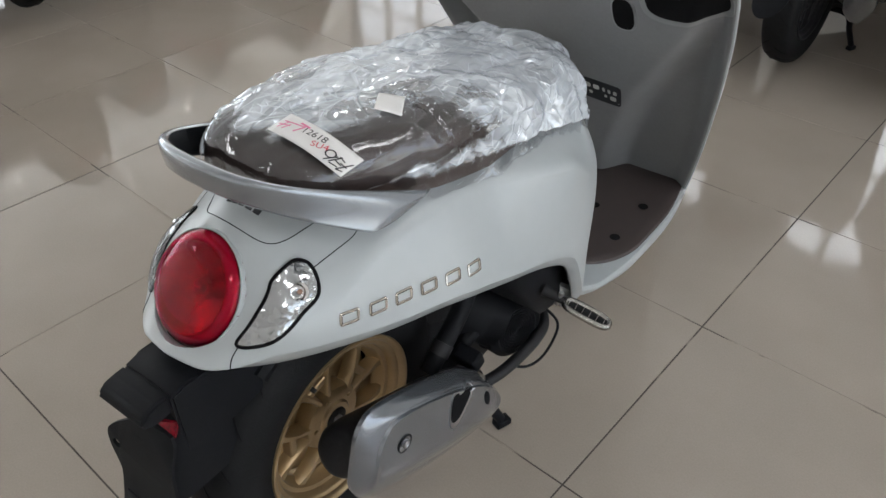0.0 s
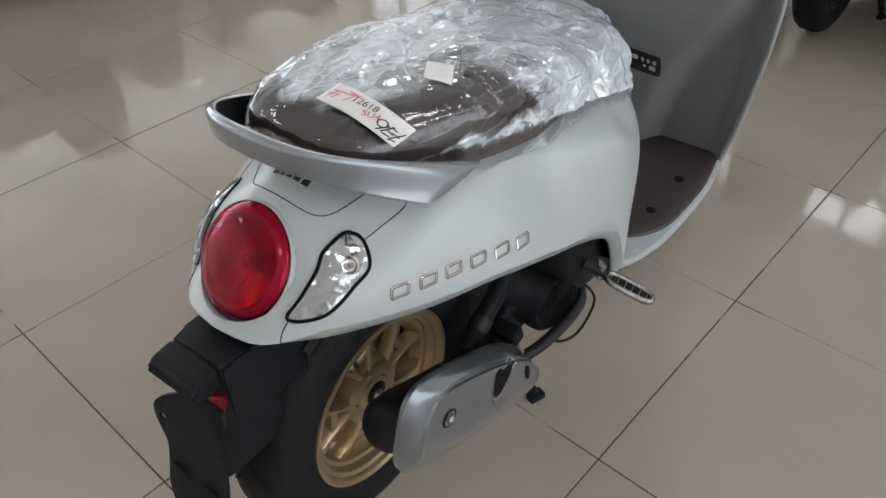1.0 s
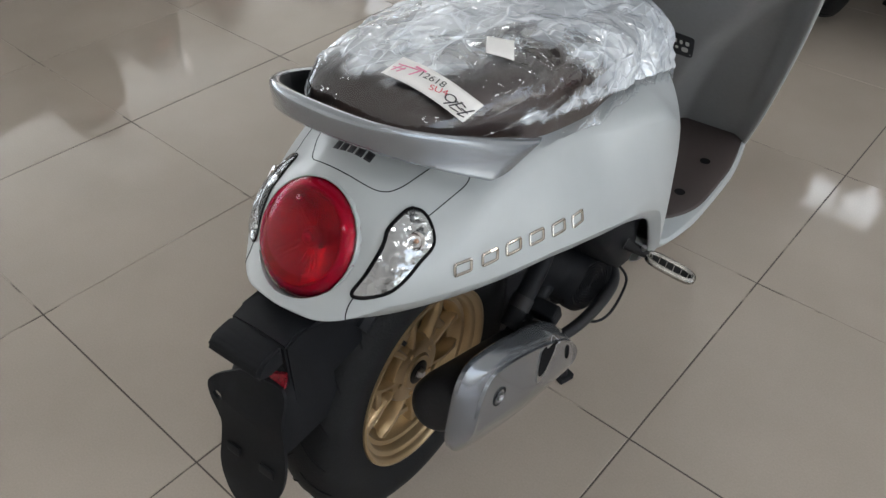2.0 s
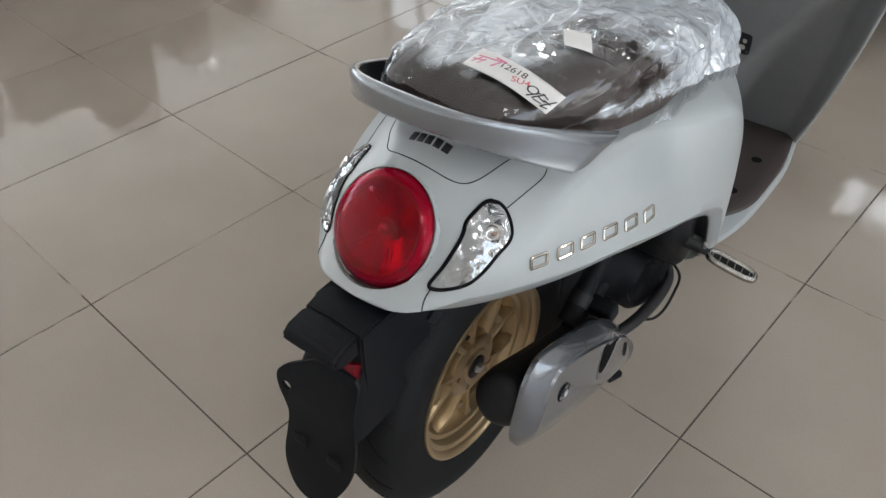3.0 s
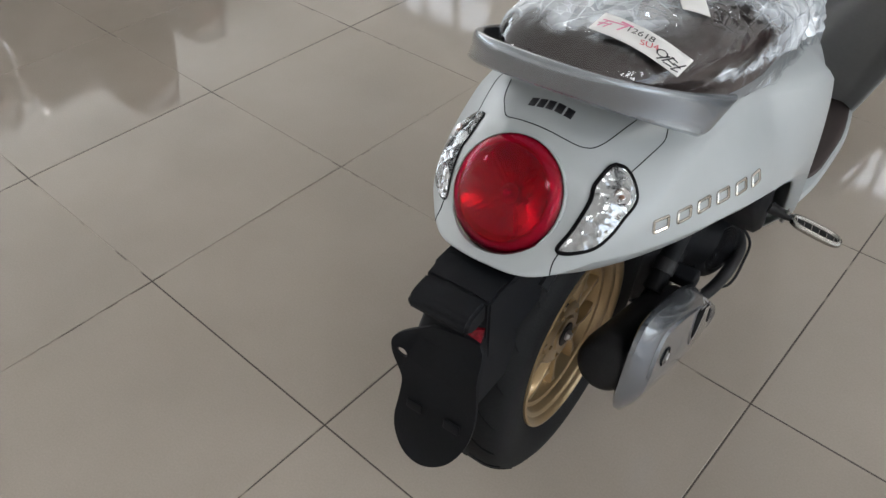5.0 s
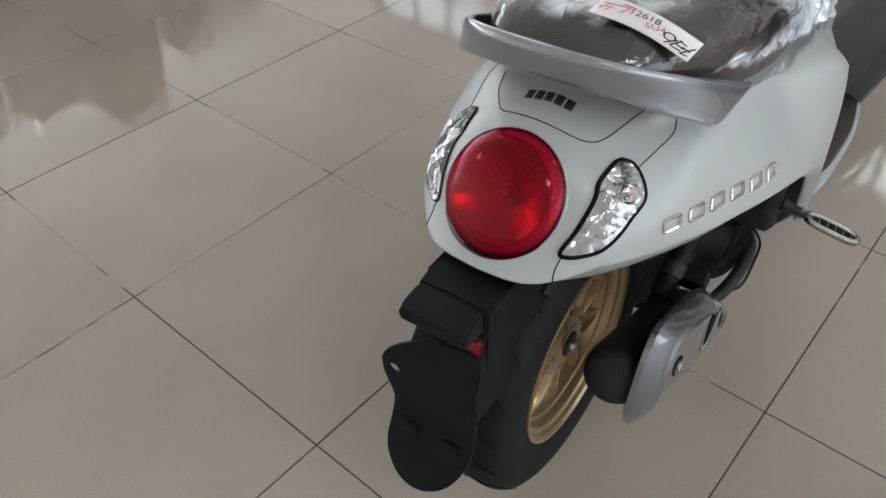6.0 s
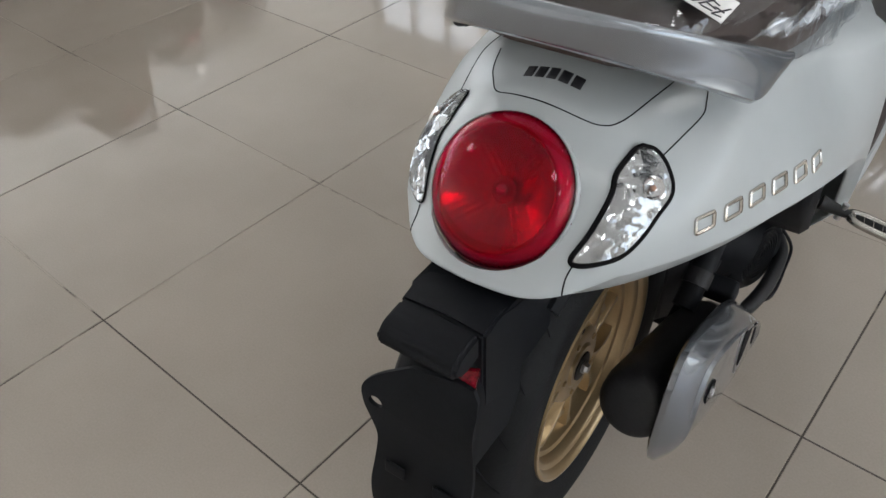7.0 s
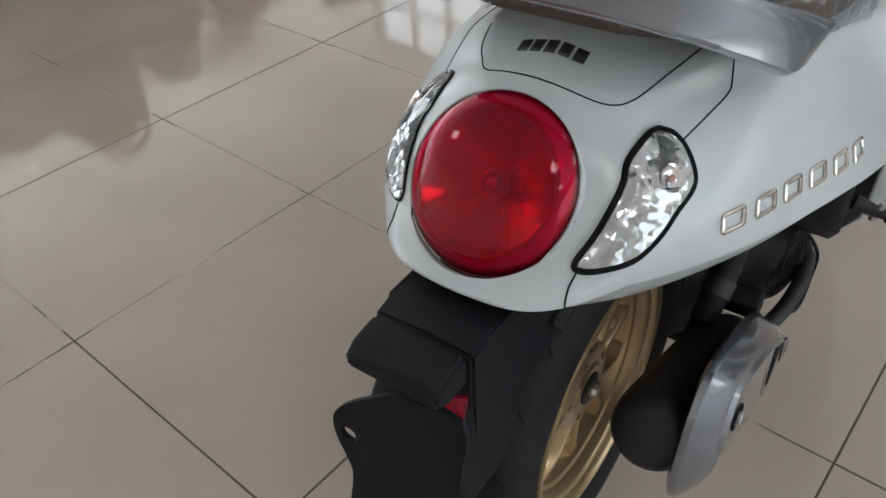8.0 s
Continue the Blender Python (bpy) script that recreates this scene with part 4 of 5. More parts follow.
# ---- engine and running gear under the cowl
def running_gear():
    case = []
    for y, x0, x1, z0, z1 in ((-0.06, -0.10, -0.05, 0.26, 0.35), (0.05, -0.13, -0.05, 0.23, 0.38), (0.16, -0.13, -0.03, 0.21, 0.38), (0.21, -0.13, 0.06, 0.20, 0.40), (0.28, -0.13, 0.10, 0.19, 0.42), (0.38, -0.12, 0.10, 0.20, 0.40), (0.45, -0.08, 0.06, 0.25, 0.37)):
        case.append([(x0, y, z0 + 0.03), (x0 + 0.03, y, z0), (x1 - 0.03, y, z0), (x1, y, z0 + 0.03), (x1, y, z1 - 0.03), (x1 - 0.03, y, z1), (x0 + 0.03, y, z1), (x0, y, z1 - 0.03)])
    engine = part("engine", loft(case), DARK, scooter, "dark engine block with a round fan cover", smooth=False)
    m = Matrix.Translation((0.152, 0.357, 0.303)) @ pose(0, 0, 0, 0, -4, -16)
    part("fan_cover", placed(lathe([(-0.09, 0.062), (-0.052, 0.060), (-0.050, 0.070), (-0.040, 0.071), (-0.036, 0.060), (-0.020, 0.060), (-0.017, 0.066), (-0.002, 0.064), (0.004, 0.058), (0.008, 0.052), (0.006, 0.048), (0.004, 0.046), (0.004, 0.001)], 44), m), BLACK, engine, "black round fan cover with a grille", sharp=35)
    part("fan_duct", tube(path3([(0.04, 0.30, 0.36), (0.08, 0.34, 0.33), (0.12, 0.36, 0.31)], 5), [0.075, 0.073, 0.071, 0.070, 0.069, 0.068, 0.067, 0.066, 0.066, 0.066, 0.066], 24), BLACK, engine)
    for k in range(7):
        part("grille_ring", placed(lathe([(0.003, 0.044 - 0.006 * k), (0.0065, 0.044 - 0.006 * k), (0.0065, 0.0415 - 0.006 * k), (0.003, 0.0415 - 0.006 * k)], 32, True), m), BLACK, engine)
    part("shock_absorber", tube([(0.100, 0.335, 0.38), (0.100, 0.306, 0.333), (0.100, 0.22, 0.303), (0.100, 0.13, 0.272)], 0.0165, 14), BLACK, engine)
    part("intake_pipe", tube(path3([(0.110, 0.135, 0.345), (0.112, 0.175, 0.378), (0.112, 0.220, 0.415), (0.108, 0.262, 0.455)], 6), 0.0170, 14), BLACK, engine, "thick black intake pipe")
    part("pipe_clamp", tube([(0.1115, 0.162, 0.3675), (0.1120, 0.180, 0.3825)], 0.0195, 16), DARK, engine)
    part("starter_motor", box((0.05, 0.030, 0.034), (0.135, 0.222, 0.325), 0.006, pose(0, 0, 0, 20, 0, 0)), BLACK, engine)
    part("air_duct", tube(path3([(0.05, 0.20, 0.50), (0.07, 0.26, 0.47), (0.08, 0.32, 0.43), (0.07, 0.37, 0.40)], 6), 0.034, 14), BLACK, engine)
    part("inner_fairing", loft([[(s * 0.155, y, z + 0.12), (s * 0.150, y, z), (s * 0.05, y, z - 0.05), (-s * 0.05, y, z - 0.05), (-s * 0.150, y, z), (-s * 0.155, y, z + 0.12)] for s, y, z in ((0.6, -0.10, 0.60), (0.9, 0.05, 0.58), (1.1, 0.2, 0.54), (1.15, 0.32, 0.50), (1.1, 0.46, 0.40))]), BLACK, engine, smooth=False)
    part("hose", tube(path3([(0.150, 0.400, 0.34), (0.168, 0.435, 0.305), (0.186, 0.462, 0.255), (0.188, 0.446, 0.220), (0.190, 0.395, 0.212), (0.185, 0.345, 0.228), (0.165, 0.31, 0.25)], 8), 0.0028, 8), BLACK, engine, "thin black rubber hose")
    stand = part("centre_stand", tube(path3([(-0.130, 0.362, 0.022), (-0.114, 0.332, 0.085), (-0.10, 0.27, 0.17), (0.0, 0.265, 0.18), (0.10, 0.27, 0.17), (0.114, 0.332, 0.085), (0.130, 0.362, 0.022)], 8), 0.0115, 10), BLACK, scooter, "black tubular centre stand")
    for s in (-1, 1):
        part("stand_foot", box((0.024, 0.036, 0.016), (s * 0.132, 0.367, 0.0085), 0.004, pose(0, 0, 0, 0, 0, -s * 20)), BLACK, stand)
    # black bracket in the notch of the cowl, and the folded-out foot peg
    br = []
    for y, z0, z1, x in ((0.255, 0.49, 0.56, 0.204), (0.28, 0.455, 0.555, 0.208), (0.31, 0.412, 0.545, 0.211), (0.355, 0.366, 0.525, 0.210), (0.39, 0.352, 0.50, 0.207), (0.42, 0.352, 0.48, 0.202), (0.45, 0.365, 0.42, 0.192)):
        br.append([(0.10, y, z0), (x - 0.01, y, z0), (x, y, z0 + 0.015), (x, y, z1 - 0.01), (x - 0.01, y, z1), (0.10, y, z1)])
    part("peg_bracket", loft(br), BLACK, scooter, "black plastic foot peg bracket", sharp=75)
    base, tip = Vector((0.244, 0.334, 0.442)), Vector((0.334, 0.348, 0.418))
    ax = (tip - base).normalized()
    w = ax.cross(Vector((0, 0, 1))).normalized()
    up = w.cross(ax)
    loop = []
    for k in range(41):
        a = 2 * math.pi * k / 40
        c, s = math.cos(a), math.sin(a)
        loop.append(base.lerp(tip, 0.56) + ax * (0.041 * math.copysign(abs(c) ** 0.6, c)) + w * (0.0135 * math.copysign(abs(s) ** 0.7, s)))
    peg = part("foot_peg", tube(loop, 0.0055, 10, False), PEG_CHROME, scooter, "folding chrome passenger foot peg")
    for k in range(6):
        q = base.lerp(tip, 0.2 + 0.14 * k)
        part("peg_rib", tube([q - w * 0.0135, q + w * 0.0135], 0.0022, 8), PEG_CHROME, peg)
    pad = placed(box((0.072, 0.020, 0.006), (0, 0, -0.001), 0.002), Matrix.Translation(base.lerp(tip, 0.56)) @ Matrix((ax, w, up)).transposed().to_4x4())
    part("peg_pad", pad, RUBBER, peg)
    part("peg_knuckle", tube([base - ax * 0.030, base - ax * 0.012, base + ax * 0.012], [0.011, 0.009, 0.006], 12), DARK, peg)
    part("peg_pin", tube([base - up * 0.014, base + up * 0.014], 0.0045, 10), STEEL, peg)


running_gear()


# ---- foot board, under cowl and leg shield
UNDER_W = [(0.395, 0.200), (0.5, 0.214), (0.6, 0.228), (0.7, 0.238), (0.85, 0.241), (1.0, 0.224), (1.10, 0.18)]
UNDER_T = [(0.395, 0.425), (0.45, 0.375), (0.5, 0.338), (0.58, 0.306), (0.7, 0.300), (1.10, 0.310)]
UNDER_B = [(0.395, 0.395), (0.46, 0.322), (0.57, 0.276), (0.72, 0.250), (0.88, 0.246), (1.0, 0.262), (1.10, 0.30)]


def foot_board():
    rings = []
    for k in range(41):
        y = 0.395 + 0.705 * k / 40
        w, t, b = (spline(s, y) for s in (UNDER_W, UNDER_T, UNDER_B))
        half = [(0.0, t), (0.6 * w, t), (w - 0.012, t), (w - 0.004, t - 0.002), (w, t - 0.3 * (t - b)), (w - 0.008, b + 0.25 * (t - b)), (w - 0.03, b), (0.6 * w, b - 0.01), (0.0, b - 0.012)]
        rings.append([(x, y, z) for x, z in half] + [(-x, y, z) for x, z in half[-2:0:-1]])
    part("under_cowl", loft(rings), WHITE, scooter, "pearl white lower side cowl")
    rings = []
    for k in range(33):
        y = 0.592 + 0.46 * k / 32
        w = spline(UNDER_W, y) - 0.008
        e = min(1.0, (y - 0.592) / 0.145)
        w = 0.135 + (w - 0.135) * math.sqrt(1 - (1 - e) ** 2)
        half = [(0.0, 0.313), (w - 0.03, 0.312), (w - 0.012, 0.311), (w - 0.003, 0.308), (w, 0.302), (w - 0.006, 0.296), (0, 0.296)]
        rings.append([(x, y, z) for x, z in half] + [(-x, y, z) for x, z in half[-2:0:-1]])
    mat = part("foot_mat", loft(rings), MAT_BROWN, scooter, "dark brown rubber foot board mat")
    for x, y in ((0.178, 0.859), (0.178, 0.715), (0.085, 0.80), (-0.178, 0.859), (-0.178, 0.715)):
        part("mat_plug", placed(lathe([(0.0, 0.0115), (0.0012, 0.0115), (0.0018, 0.009), (0.0010, 0.0005)], 20), pose(x, y, 0.3115, 0, -90, 0)), GAP, mat)


foot_board()

SHIELD_W = [(0.26, 0.205), (0.313, 0.222), (0.449, 0.259), (0.588, 0.291), (0.717, 0.317), (0.81, 0.331), (0.90, 0.338), (0.96, 0.325), (1.0, 0.25)]
HUMP_W = [(0.26, 0.035), (0.35, 0.055), (0.5, 0.105), (0.6, 0.15), (0.7, 0.215), (0.8, 0.28), (1.0, 0.34)]


def shield_point(u, z, back=0.0):
    w = spline(SHIELD_W, z)
    x = w * u
    hump = spline(HUMP_W, z)
    k = min(1.0, max(0.0, (hump + 0.026 - abs(x)) / 0.052))
    k = k * k * (3 - 2 * k)
    y = 1.0 - 0.55 * (z - 0.31) - 0.066 * k + 0.012 - 0.05 * max(0.0, abs(u) - 0.86) / 0.14 * (0.4 + z - 0.3)
    return Vector((x, y + back, z))


def shield_grid(back):
    return loft([[shield_point(-1 + 2 * i / 60, 0.26 + 0.74 * j / 50, back) for i in range(61)] for j in range(51)], False, False)


inner_bm = shield_grid(0.0)
SHIELD = BVHTree.FromBMesh(inner_bm)
shield = part("leg_shield", inner_bm, GREY, scooter, "grey satin plastic inner leg shield")
mod = shield.modifiers.new("thickness", "SOLIDIFY")
mod.thickness, mod.offset = 0.004, 1
bm = loft([[Vector((spline(SHIELD_W, z) * 1.0 * u, 1.0 - 0.55 * (z - 0.31) + 0.012 - 0.05 * max(0.0, abs(u) - 0.86) / 0.14 * (0.4 + z - 0.3) + 0.008 + (0.16 + 0.05 * (1 - z)) * (1 - abs(u) ** 2.2), z)) for u in (-1 + 2 * i / 40 for i in range(41))] for z in (0.26 + 0.74 * j / 24 for j in range(25))], False, False)
front = part("front_panel", bm, WHITE, scooter, "pearl white front panel")
mod = front.modifiers.new("thickness", "SOLIDIFY")
mod.thickness = 0.003
for s in (-1, 1):
    edge = [shield_point(s, 0.27 + 0.72 * k / 30, 0.006) + Vector((s * 0.002, 0, 0)) for k in range(31)]
    part("shield_edge", tube(edge, 0.0035, 10), WHITE, shield, "white painted shield edge")

BACK = (0, -0.876, -0.482)


def oval(a, b, n=14, tilt=0.0, power=1.0):
    out = []
    for k in range(n):
        c, s = math.cos(2 * math.pi * k / n), math.sin(2 * math.pi * k / n)
        x, y = a * math.copysign(abs(c) ** power, c), b * math.copysign(abs(s) ** power, s)
        out.append((x * math.cos(tilt) - y * math.sin(tilt), x * math.sin(tilt) + y * math.cos(tilt)))
    return out


drape("decal", oval(0.043, 0.033, 16, -0.10, 0.25), (0.072, 0.825, 0.618), BACK, (0, 0, 1), 0.0, 0.0006, INK, shield, "black warning decal with pale marks", 3, SHIELD)
for i, (u, v, a, b) in enumerate(((-0.026, 0.013, 0.007, 0.007), (-0.010, 0.011, 0.007, 0.007), (0.004, 0.009, 0.003, 0.006), (0.014, 0.007, 0.003, 0.006), (0.025, 0.006, 0.004, 0.006), (-0.022, -0.008, 0.004, 0.005), (0.006, -0.010, 0.003, 0.004), (0.020, -0.013, 0.007, 0.007))):
    drape("decal_mark", oval(a, b, 8, 0, 0.6), (0.072 + 1.2 * u, 0.825, 0.618 + 1.2 * v), BACK, (0, 0, 1), 0.0, 0.0011, GREY_MARK, shield, "", 2, SHIELD)
# pocket and key recess have no depth, their shade is a black sheet
drape("pocket_rim", oval(0.078, 0.045, 20, 0.12, 0.7), (0.258, 0.642, 0.859), BACK, (0, 0, 1), 0.0, 0.003, GREY_RIM, shield, "rim of the open glove pocket", 10, SHIELD)
drape("glove_pocket", oval(0.068, 0.036, 20, 0.12, 0.7), (0.260, 0.642, 0.865), BACK, (0, 0, 1), 0.0, 0.0055, GAP, shield, "flat dark patch for the shade in the glove pocket", 10, SHIELD)
drape("key_recess", oval(0.020, 0.036, 16, 0.0, 0.7), (0.146, 0.671, 0.818), BACK, (0, 0, 1), 0.0, 0.0030, GAP, shield, "flat dark patch for the shade in the key recess", 4, SHIELD)
drape("key_rim", oval(0.024, 0.040, 16, 0.0, 0.7), (0.146, 0.671, 0.816), BACK, (0, 0, 1), 0.0, 0.0012, GREY_RIM, shield, "", 4, SHIELD)


def front_end():
    rings = []
    for k in range(25):
        a = radians(20 + 140 * k / 24)
        w = 0.062 + 0.012 * math.sin(math.pi * k / 24)
        rings.append([(x, 1.255 + r * math.cos(a), 0.252 + r * math.sin(a)) for x, r in ((w, 0.235), (w, 0.262), (0.6 * w, 0.280), (-0.6 * w, 0.280), (-w, 0.262), (-w, 0.235), (-0.85 * w, 0.24), (0, 0.272), (0.85 * w, 0.24))])
    part("front_fender", loft(rings), WHITE, scooter, "pearl white front fender")
    for s in (-1, 1):
        part("fork_leg", tube([(s * 0.080, 1.255, 0.252), (s * 0.080, 1.14, 0.53), (s * 0.05, 1.08, 0.70)], 0.017, 12), DARK, scooter)
    part("steering_column", tube([(0, 1.10, 0.66), (0, 0.93, 1.04)], 0.03, 14), DARK, scooter)
    head = bmesh.new()
    bmesh.ops.create_uvsphere(head, u_segments=24, v_segments=14, radius=1)
    head.transform(Matrix.Translation((0, 0.97, 1.05)) @ Matrix.Diagonal((0.12, 0.12, 0.09, 1)))
    part("handlebar_cowl", head, WHITE, scooter, "pearl white handlebar cowl")
    part("handlebar", tube(path3([(-0.34, 0.83, 1.06), (-0.22, 0.88, 1.07), (0, 0.93, 1.06), (0.22, 0.88, 1.07), (0.34, 0.83, 1.06)], 6), 0.012, 10), DARK, scooter)


front_end()

for ob in scooter.children:
    if ob.name.split(".")[0] not in RUNNING:
        ob.location = BODY + Vector((0.004, 0, 0)) if ob.name.startswith("grab_rail") else BODY

# ---- the crumpled clear film over the saddle
FILM_B = [(-0.105, 0.800), (-0.03, 0.795), (0.08, 0.784), (0.2, 0.765), (0.35, 0.727), (0.5, 0.682), (0.6, 0.625), (0.655, 0.61)]
seat_tree = BVHTree.FromPolygons([Vector(p) for y in range(62) for p in seat_ring(-0.088 + 0.688 * y / 61)],
                                 [(a * 57 + b, a * 57 + b + 1, (a + 1) * 57 + b + 1, (a + 1) * 57 + b) for a in range(61) for b in range(56)])


def fold(p, scale, turns):
    """A sheet folded along crooked lines: 0 in the valleys, 1 on sharp ridges."""
    return abs(((noise.noise(p * scale) + 1) * turns) % 1.0 - 0.5) * 2


def crease(p, scale, sharp):
    v = abs(noise.noise(p * scale))
    return max(0.0, 1 - v * sharp)


def film():
    rows, slack, lying = [], [], []
    for j in range(211):
        y = -0.100 + 0.752 * j / 210
        ys = min(max(y, -0.088), 0.598)
        w, hi, lo = spline(SEAT_W, ys), spline(SEAT_T, ys), spline(FILM_B, y)
        over = max(0.0, (y - 0.56) / 0.092)
        w, hi = w * (1 - 0.35 * over ** 3) + 0.024 * min(1.0, max(0.0, (y - 0.40) / 0.15)), hi - 0.085 * over ** 2.5 + 0.012 * min(1.0, max(0.0, (y - 0.3) / 0.2))
        if y > 0.5:
            hi = max(hi, spline(SEAT_T, 0.5) - 0.20 * (y - 0.5) - 0.035 * over ** 3)
        row, lain = [], []
        for i in range(181):
            a = math.pi * i / 180
            c, s = math.cos(a), math.sin(a)
            q = Vector(((w + 0.004) * math.copysign(abs(c) ** 0.66, c), y, lo + (hi + 0.005 - lo) * s ** 0.66))
            side = 1 - s
            flow = Vector((q.x * 1.1 + q.y * 0.5, q.y * 0.8 - q.x * 0.6, q.z))
            f = 0.0075 * fold(flow + Vector((3, 0, 0)), 5, 1.5) + 0.0060 * fold(flow + Vector((0, 7, 1)), 11, 1.3) + 0.0030 * fold(flow + Vector((5, 2, 9)), 26, 1.2)
            f += 0.008 * max(0.0, noise.noise(Vector((q.x * 5, q.y * 6, q.z * 5)))) + 0.004 * side * fold(Vector((q.y * 1.0 + q.z * 0.4, q.x * 0.3, q.z * 0.5)), 14, 1.5)
            f *= 0.55 + 0.55 * min(1.0, max(0.0, (y - 0.10) / 0.3)) + 0.3 * side
            wave = 0.06 * noise.noise(Vector((q.x * 9, q.y * 9, q.z * 9))) + 0.03 * noise.noise(Vector((q.x * 31, q.y * 31, q.z * 31)))
            away = (q.y + wave - 0.02) / 0.10 - (q.x - 0.075 + wave) / 0.035 * max(0.0, 1 - max(0.0, q.y - 0.10) / 0.35)
            loose = min(1.0, max(0.0, 0.5 + 0.5 * away))
            rear = min(1.0, max(0.0, 0.5 + 0.5 * (q.y + 0.040 + 0.6 * wave) / 0.022))
            flank = min(1.0, max(0.0, (q.x - 0.062) / 0.03)) * min(1.0, max(0.0, (0.32 - q.y) / 0.22)) * min(1.0, max(0.0, (0.94 - s) / 0.2))
            bare = min(1.0, max(0.0, 0.5 + 4.0 * noise.noise(Vector((q.y * 11, q.z * 9, 2.5)))))
            loose = loose * rear * (1 - (0.92 - 0.45 * min(1.0, max(0.0, (q.y - 0.06) / 0.16))) * flank * (0.45 + 0.55 * bare))
            f *= 0.28 + 0.72 * loose
            # more slack forwards: its pale colour imitates bright highlights on clear film
            slack.append(loose * (1 + 0.75 * min(1.0, max(0.0, (q.y - 0.18) / 0.22))))
            out = Vector((c * 0.9, 0.55 * over, 0.35 + s)).normalized()
            if -0.075 < y < 0.145 and -0.01 < q.x < 0.15:
                f = min(f, 0.0015)
            q += out * f
            if y < -0.06:
                q.y += 0.012 * (-0.06 - y) / 0.04 * noise.noise(Vector((q.x * 20, q.z * 20, 4)))
            if y < 0.075:
                room = spline(RAIL_X, y) - 0.013
                q.x = max(-room, min(room, q.x))
            hit, normal, _, _ = COWL.find_nearest(q)
            if normal.z < 0:
                normal = -normal
            gap = (q - hit).dot(normal)
            lain.append(gap < 0.0015 and y > 0.05)
            # the hem lies on the body, milky and rucked up
            hem = min(1.0, max(0.0, 1 - (gap - 0.004) / 0.024)) * min(1.0, max(0.0, (y - 0.03) / 0.05))
            ruck = fold(Vector((q.y * 1.3 + q.z, q.x * 0.5, q.z * 0.6)), 22, 1.6)
            slack[-1] = max(slack[-1], min(1.0, 1.8 * hem) * (0.80 + 0.75 * ruck * ruck))
            skirt = min(1.0, max(0.0, 1.25 - (q.z - lo) / (0.022 + 0.016 * noise.noise(Vector((q.y * 14, 3.1, c)))))) * min(1.0, max(0.0, (y - 0.03) / 0.05))
            slack[-1] = max(slack[-1], skirt * (0.75 + 0.8 * ruck * ruck))
            if gap < 0.003:
                q = hit + normal * (0.003 + 0.003 * crease(q, 40, 2.0))
            q += normal * hem * (0.010 * ruck + 0.004 * fold(q, 60, 1.3))
            row.append(q)
        # the flange that spreads on the body beside the saddle
        lax, flanges = slack[-181:], []
        for edge in (row[0], row[-1]):
            way = math.copysign(1.0, edge.x)
            reach = (0.004 + 0.010 * noise.noise(Vector((y * 13, way, 1.5)))) * min(1.0, max(0.0, (y - 0.05) / 0.08)) * min(1.0, max(0.15, (0.50 - y) / 0.08))
            line = []
            for k in range(1, 9):
                f = k / 8
                x = edge.x + way * reach * f
                ground = COWL.ray_cast(Vector((x, y, 1.2)), Vector((0, 0, -1)))[0]
                low = max(ground.z + 0.003, edge.z - 0.05) if ground else edge.z - 0.004 * k
                ruck = fold(Vector((y * 1.3 + x * 0.7, x * 0.6, way)), 20, 1.7)
                z = edge.z + (min(low, edge.z) - edge.z) * min(1.0, 1.5 * f) ** 0.7 * min(1.0, max(0.0, (y - 0.04) / 0.06))
                z += f * (0.011 * ruck + 0.005 * fold(Vector((x, y, 0.3)), 55, 1.3)) * min(1.0, reach / 0.02)
                line.append((Vector((x, y + 0.006 * f * noise.noise(Vector((y * 30, x * 30, 5))), z)), f * (0.15 + 0.6 * ruck * ruck)))
            flanges.append(line)
        right, left = flanges
        rows.append([p for p, _ in reversed(right)] + row + [p for p, _ in left])
        lying += [lain[0]] * len(right) + lain + [lain[-1]] * len(left)
        slack[-181:] = [v for _, v in reversed(right)] + lax + [v for _, v in left]
    bm = loft(rows, False, False)
    layer = bm.verts.layers.float.new("slack")
    for v, s in zip(bm.verts, slack):
        v[layer] = s
    flat = {v for v, k in zip(bm.verts, lying) if k}
    bmesh.ops.delete(bm, geom=[f for f in bm.faces if all(v in flat for v in f.verts)], context="FACES")
    return bm


